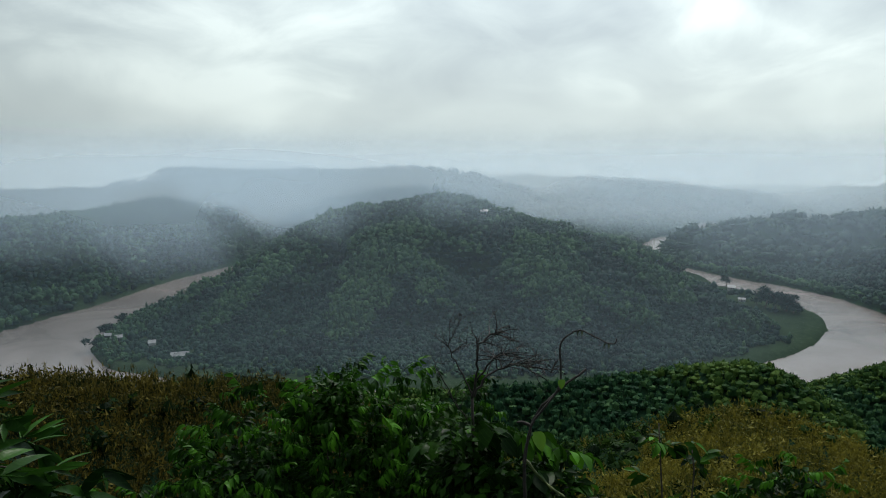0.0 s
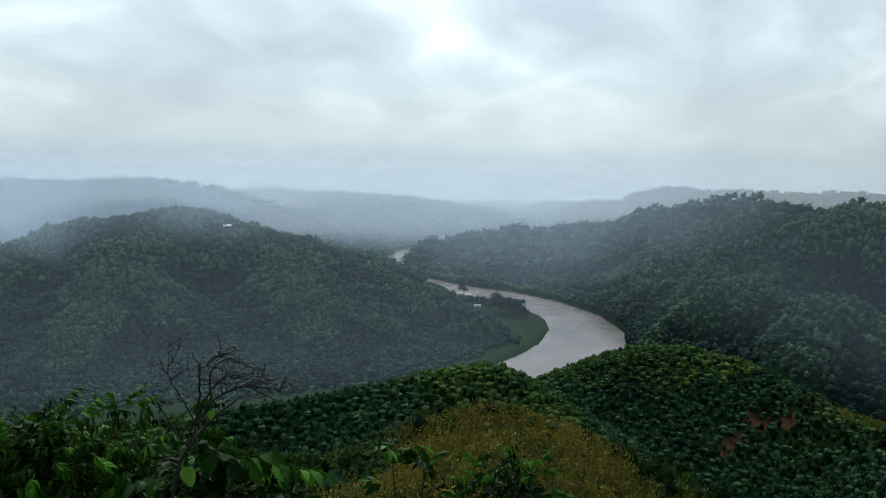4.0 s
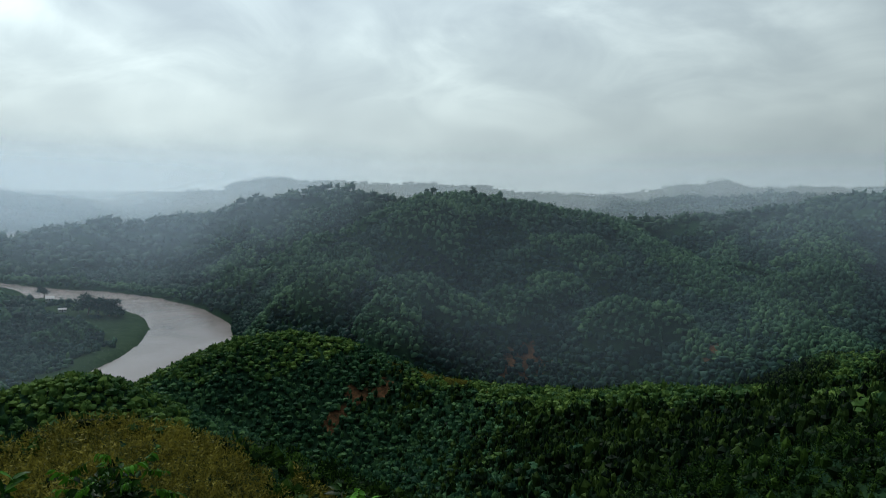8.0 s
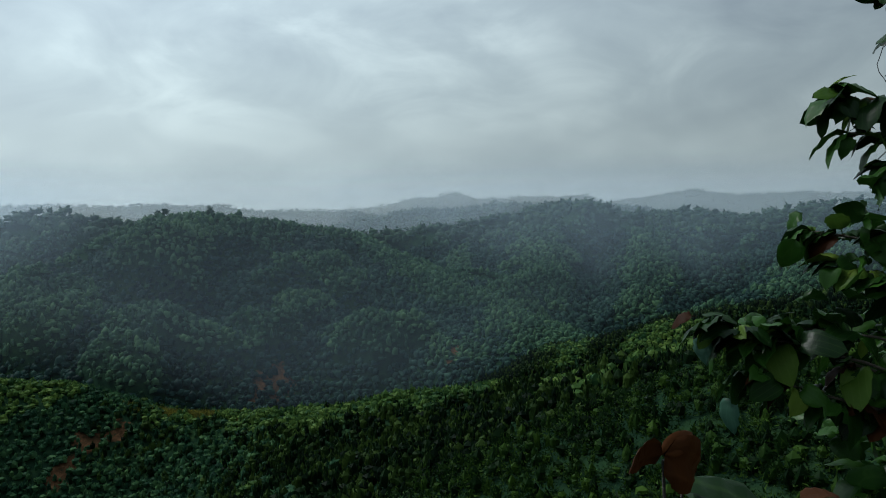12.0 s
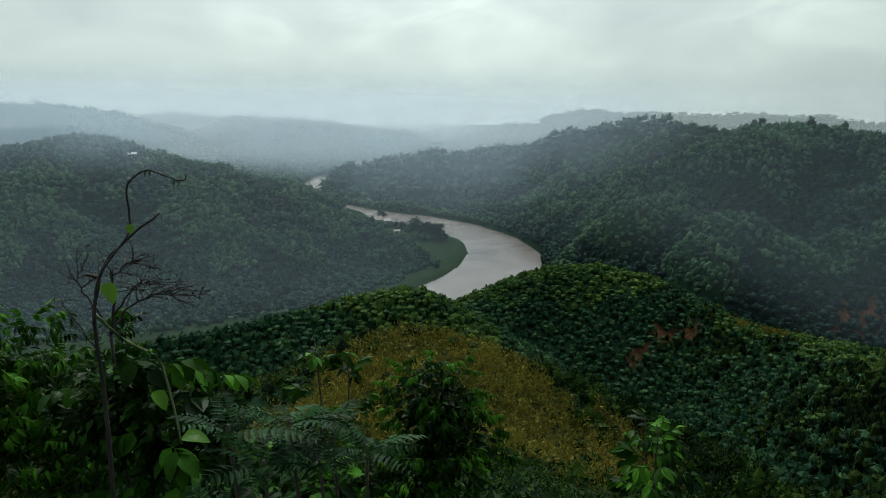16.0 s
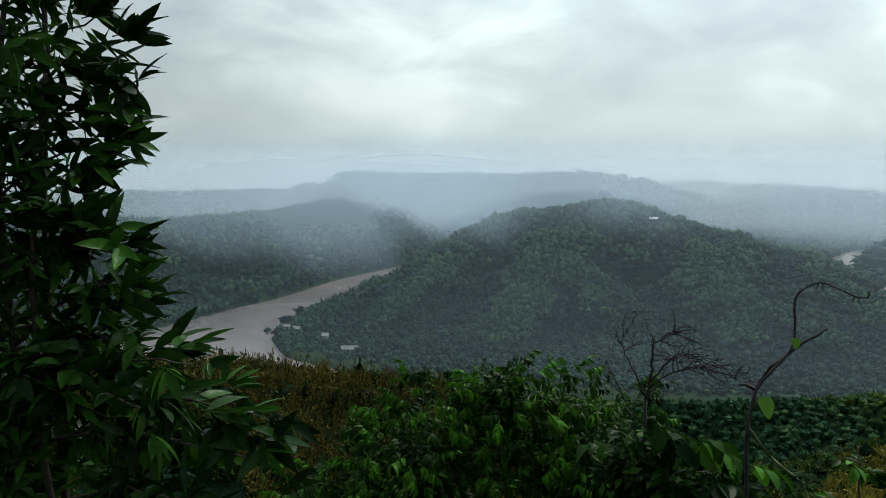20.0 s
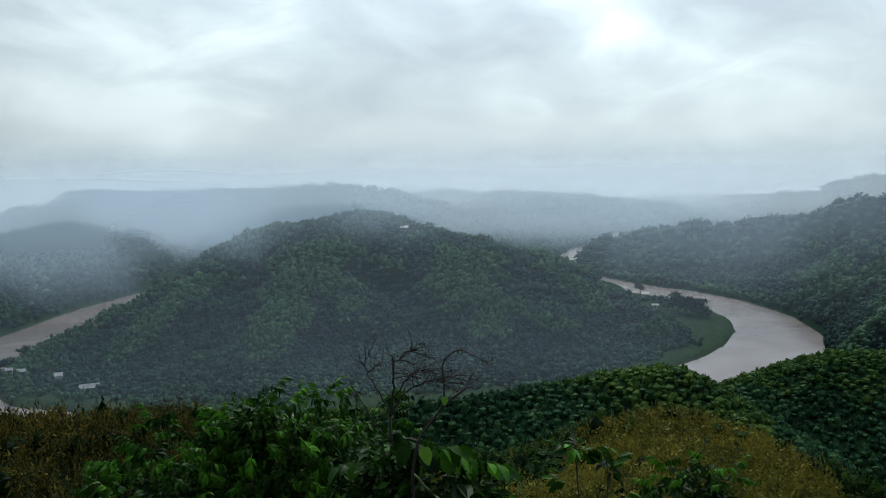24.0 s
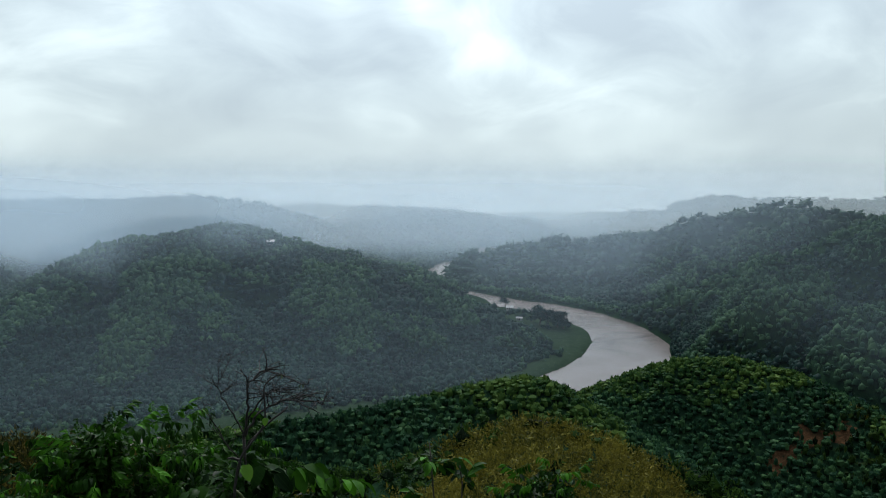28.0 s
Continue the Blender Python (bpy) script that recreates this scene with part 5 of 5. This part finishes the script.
def broad_leaf_tree():
    """A young tree with big rounded, crinkled leaves in pairs along arching branches."""
    base = on_ground(2.95, -1.10)
    ob = thing("broad_leaved_tree", base, "young tree with large rounded crinkled green leaves", "tree")
    b = Vector(base)
    g = random.Random(81)
    place = lambda p: Vector((p[0], p[1], E + p[2])) - b
    kinds = []
    for k in range(6):
        q = random.Random(600 + k)
        kinds.append(blade(0.128, 0.104, "ovate" if k % 3 == 0 else "round", q.uniform(0.3, 1.0), q.uniform(0.5, 1.8), 8, 0.11, q))
    stalked = []
    for v, f in kinds:
        stem = tube([(0, -0.03, 0.004), (0, 0.01, 0.0)], [0.0028, 0.0022], 4)
        stalked.append(joined([((v, f), Matrix()), (stem, Matrix())]))
    meshes = {m.name: [as_mesh("leaf", v, m) for v in stalked] for m in (BROAD_LEAF, BROAD_PALE, RUST_LEAF, BLUE_LEAF)}
    trunk = bend([(0, 0, 0), place((2.916, -1.105, -1.167)), place((3.024, -1.148, -0.565)), place((3.089, -1.122, 0.102)), place((3.092, -1.008, 0.503)), place((3.012, -0.93, 0.959)), place((2.99, -0.9, 1.35))], 4, 0.012, 82)
    v, f = tube(trunk, taper(len(trunk), 0.034, 0.012), 8)
    raw_part("trunk", v, f, BARK, ob)
    # branch tips
    tips = [(3.0, -0.62, 0.72), (2.98, -0.65, 0.56), (2.96, -0.76, 0.54), (2.92, -0.86, 0.72), (2.9, -0.96, 0.66), (2.86, -1.06, 0.52), (2.84, -1.14, 0.60), (2.9, -0.92, 0.36), (2.84, -1.1, 0.26), (3.038, -0.44, 0.37), (3.0, -0.50, 0.24), (2.96, -0.62, 0.10), (3.007, -0.38, -0.12), (2.95, -0.46, -0.24), (2.749, -0.07, -0.45), (2.80, -0.12, -0.50), (2.748, -0.20, -0.62), (2.85, -0.30, -0.45), (2.80, -0.42, -0.70), (2.78, -0.55, -0.98)]
    tips += [(2.90, -0.70, 0.08), (2.76, -0.82, -0.13), (2.80, -0.85, -0.40), (2.75, -0.75, -0.65), (2.78, -0.95, -0.85), (2.8, -1.1, -0.05), (2.75, -1.2, -0.5), (2.8, -1.3, 0.8), (2.8, -1.4, 0.1), (2.75, -1.35, -0.3), (2.85, -0.62, -0.30), (2.85, -0.5, -0.60), (2.7, -0.85, -1.1), (2.95, -0.75, 1.25), (2.7, -1.0, -1.0), (2.65, -0.9, -1.3), (2.7, -1.15, -0.75), (2.85, -0.9, 0.3)]
    for k, p in enumerate(tips):
        end = place(p)
        foot = min(trunk, key=lambda q: abs(q.z - (end.z - 0.10 - 0.25 * (end - q).to_2d().length)))
        line = bend([foot, foot.lerp(end, 0.55) + Vector((0, 0, 0.05)), end], 5, 0.010, 90 + k)
        v, f = tube(line, taper(len(line), 0.009, 0.0035), 6)
        branch = raw_part("branch", v, f, BARK, ob)
        run = (end - foot).length
        for j in range(14 + int(run * 7)):
            s = 1 - min(0.6, 0.34 / max(run, 0.1)) * (j / (14 + run * 7))
            at = line[max(1, min(len(line) - 1, round(max(s, 0.15) * (len(line) - 1))))]
            side = Vector((g.gauss(-0.15, 0.8), g.gauss(0.1, 0.9), g.gauss(-0.05, 0.38)))
            way = ((end - foot).normalized() * 0.5 + side).normalized()
            tint = BROAD_LEAF.name if g.random() < 0.80 else (BROAD_PALE.name if g.random() < 0.75 else RUST_LEAF.name)
            size = g.uniform(0.55, 1.12)
            if j < 2:
                size *= 0.7
                tint = g.choice((BROAD_LEAF.name, BROAD_PALE.name, BROAD_LEAF.name))
            mesh_part("leaf", g.choice(meshes[tint]), branch, aim(at + way * 0.025, way, g.gauss(0, 28), size))
    for p, way, tint, size in (((2.76, 0.03, -0.42), (-0.2, 0.7, 0.1), RUST_LEAF, 0.55), ((2.78, -0.02, -0.50), (-0.3, 0.25, -0.8), BLUE_LEAF, 0.8), ((2.78, -0.12, -0.72), (-0.3, 0.45, -0.75), BLUE_LEAF, 0.95), ((2.74, -0.22, -0.60), (-0.2, 0.6, 0.25), RUST_LEAF, 0.6)):
        mesh_part("leaf", g.choice(meshes[tint.name]), ob, aim(place(p), way, g.uniform(-30, 30), size))
    # leaves in the depth of the crown
    verts, faces = [], []
    for k in range(1100):
        at = place((g.gauss(3.10, 0.20), g.gauss(-1.15, 0.27), g.uniform(-1.5, 0.1)))
        m = aim(at, Vector((g.gauss(0, 1), g.gauss(0, 1), g.gauss(-0.1, 0.6))).normalized(), g.uniform(-90, 90), g.uniform(0.7, 1.1))
        v, f = g.choice(kinds)
        i = len(verts)
        verts += [m @ Vector(q) for q in v]
        faces += [tuple(q + i for q in w) for w in f]
    tagged(raw_part("inner_foliage", verts, faces, BROAD_LEAF, ob), kind="stuff")
    # loose dry strands hanging in the fork
    for k in range(9):
        a = place((2.98 + g.uniform(-0.05, 0.05), -0.86 + g.uniform(-0.1, 0.12), 0.62 + g.uniform(-0.08, 0.1)))
        c = a + Vector((g.uniform(-0.08, 0.08), g.uniform(-0.16, 0.16), -g.uniform(0.15, 0.34)))
        line = bend([a, a.lerp(c, 0.5) + Vector((g.uniform(-0.05, 0.05), g.uniform(-0.12, 0.12), 0)), c], 6, 0.01, 120 + k)
        v, f = tube(line, taper(len(line), 0.0022, 0.0012), 4)
        raw_part("dry_strand", v, f, DEAD_WOOD, ob)
    return ob


broad_leaf_tree()


def low_broad_plant():
    """A low plant at the rim of the lookout: broad green leaves and one withered brown one."""
    base = on_ground(0.62, 0.0)
    ob = thing("broad_leaved_plant", base, "low plant with broad leaves, one withered and brown", "plant")
    b = Vector(base)
    g = random.Random(131)
    place = lambda p: Vector((p[0], p[1], E + p[2])) - b
    spots = [((0.497, 0.042, -0.160), None, 0, None), ((0.500, -0.158, -0.196), BROAD_PALE, 0.066, (0.05, 0.8, 0.22)), ((0.535, 0.03, -0.196), BROAD_LEAF, 0.085, (0.05, -0.9, 0.02)), ((0.510, 0.085, -0.222), BROAD_LEAF, 0.06, (0.0, 0.5, 0.05)), ((0.56, -0.05, -0.20), RUST_LEAF, 0.026, (0.1, -0.5, 0.3)), ((0.55, -0.15, -0.235), BROAD_PALE, 0.08, (0.2, -0.5, 0.2)), ((0.56, 0.02, -0.225), RUST_LEAF, 0.03, (0, 0.3, 0.2))]
    for k, (p, mat, size, way) in enumerate(spots):
        end = place(p)
        line = bend([(g.uniform(-0.02, 0.02), g.uniform(-0.02, 0.02), 0), end * 0.5 + Vector((0.03, 0, 0)), end], 5, 0.004, 132 + k)
        v, f = tube(line, taper(len(line), 0.0026, 0.0011), 6)
        raw_part("stem", v, f, DEAD_WOOD, ob)
        if mat:
            q = random.Random(140 + k)
            v, f = blade(size, size * 0.82, "round", 0.35, 0.7, 9, 0.035, q)
            raw_part("leaf", v, f, mat, ob, at=aim(end, way, g.uniform(-25, 25)))
    # the withered leaf, limp and folded over itself, and its dry tips
    q = random.Random(150)
    for k, (way, spin, s, wide, shape) in enumerate((((0.36, -0.80, -0.38), 75, 0.050, 0.80, "round"), ((-0.35, 0.80, 0.10), 70, 0.034, 0.75, "ovate"), ((0.25, -0.55, 0.45), 60, 0.032, 0.45, "ovate"))):
        v, f = blade(s, s * wide, shape, 0.55, 1.1, 11, 0.075, q)
        raw_part("withered_leaf", v, f, RUST_LEAF, ob, "limp red-brown withered leaf", at=aim(place((0.497, 0.042, -0.156)), way, spin))
    return ob


low_broad_plant()
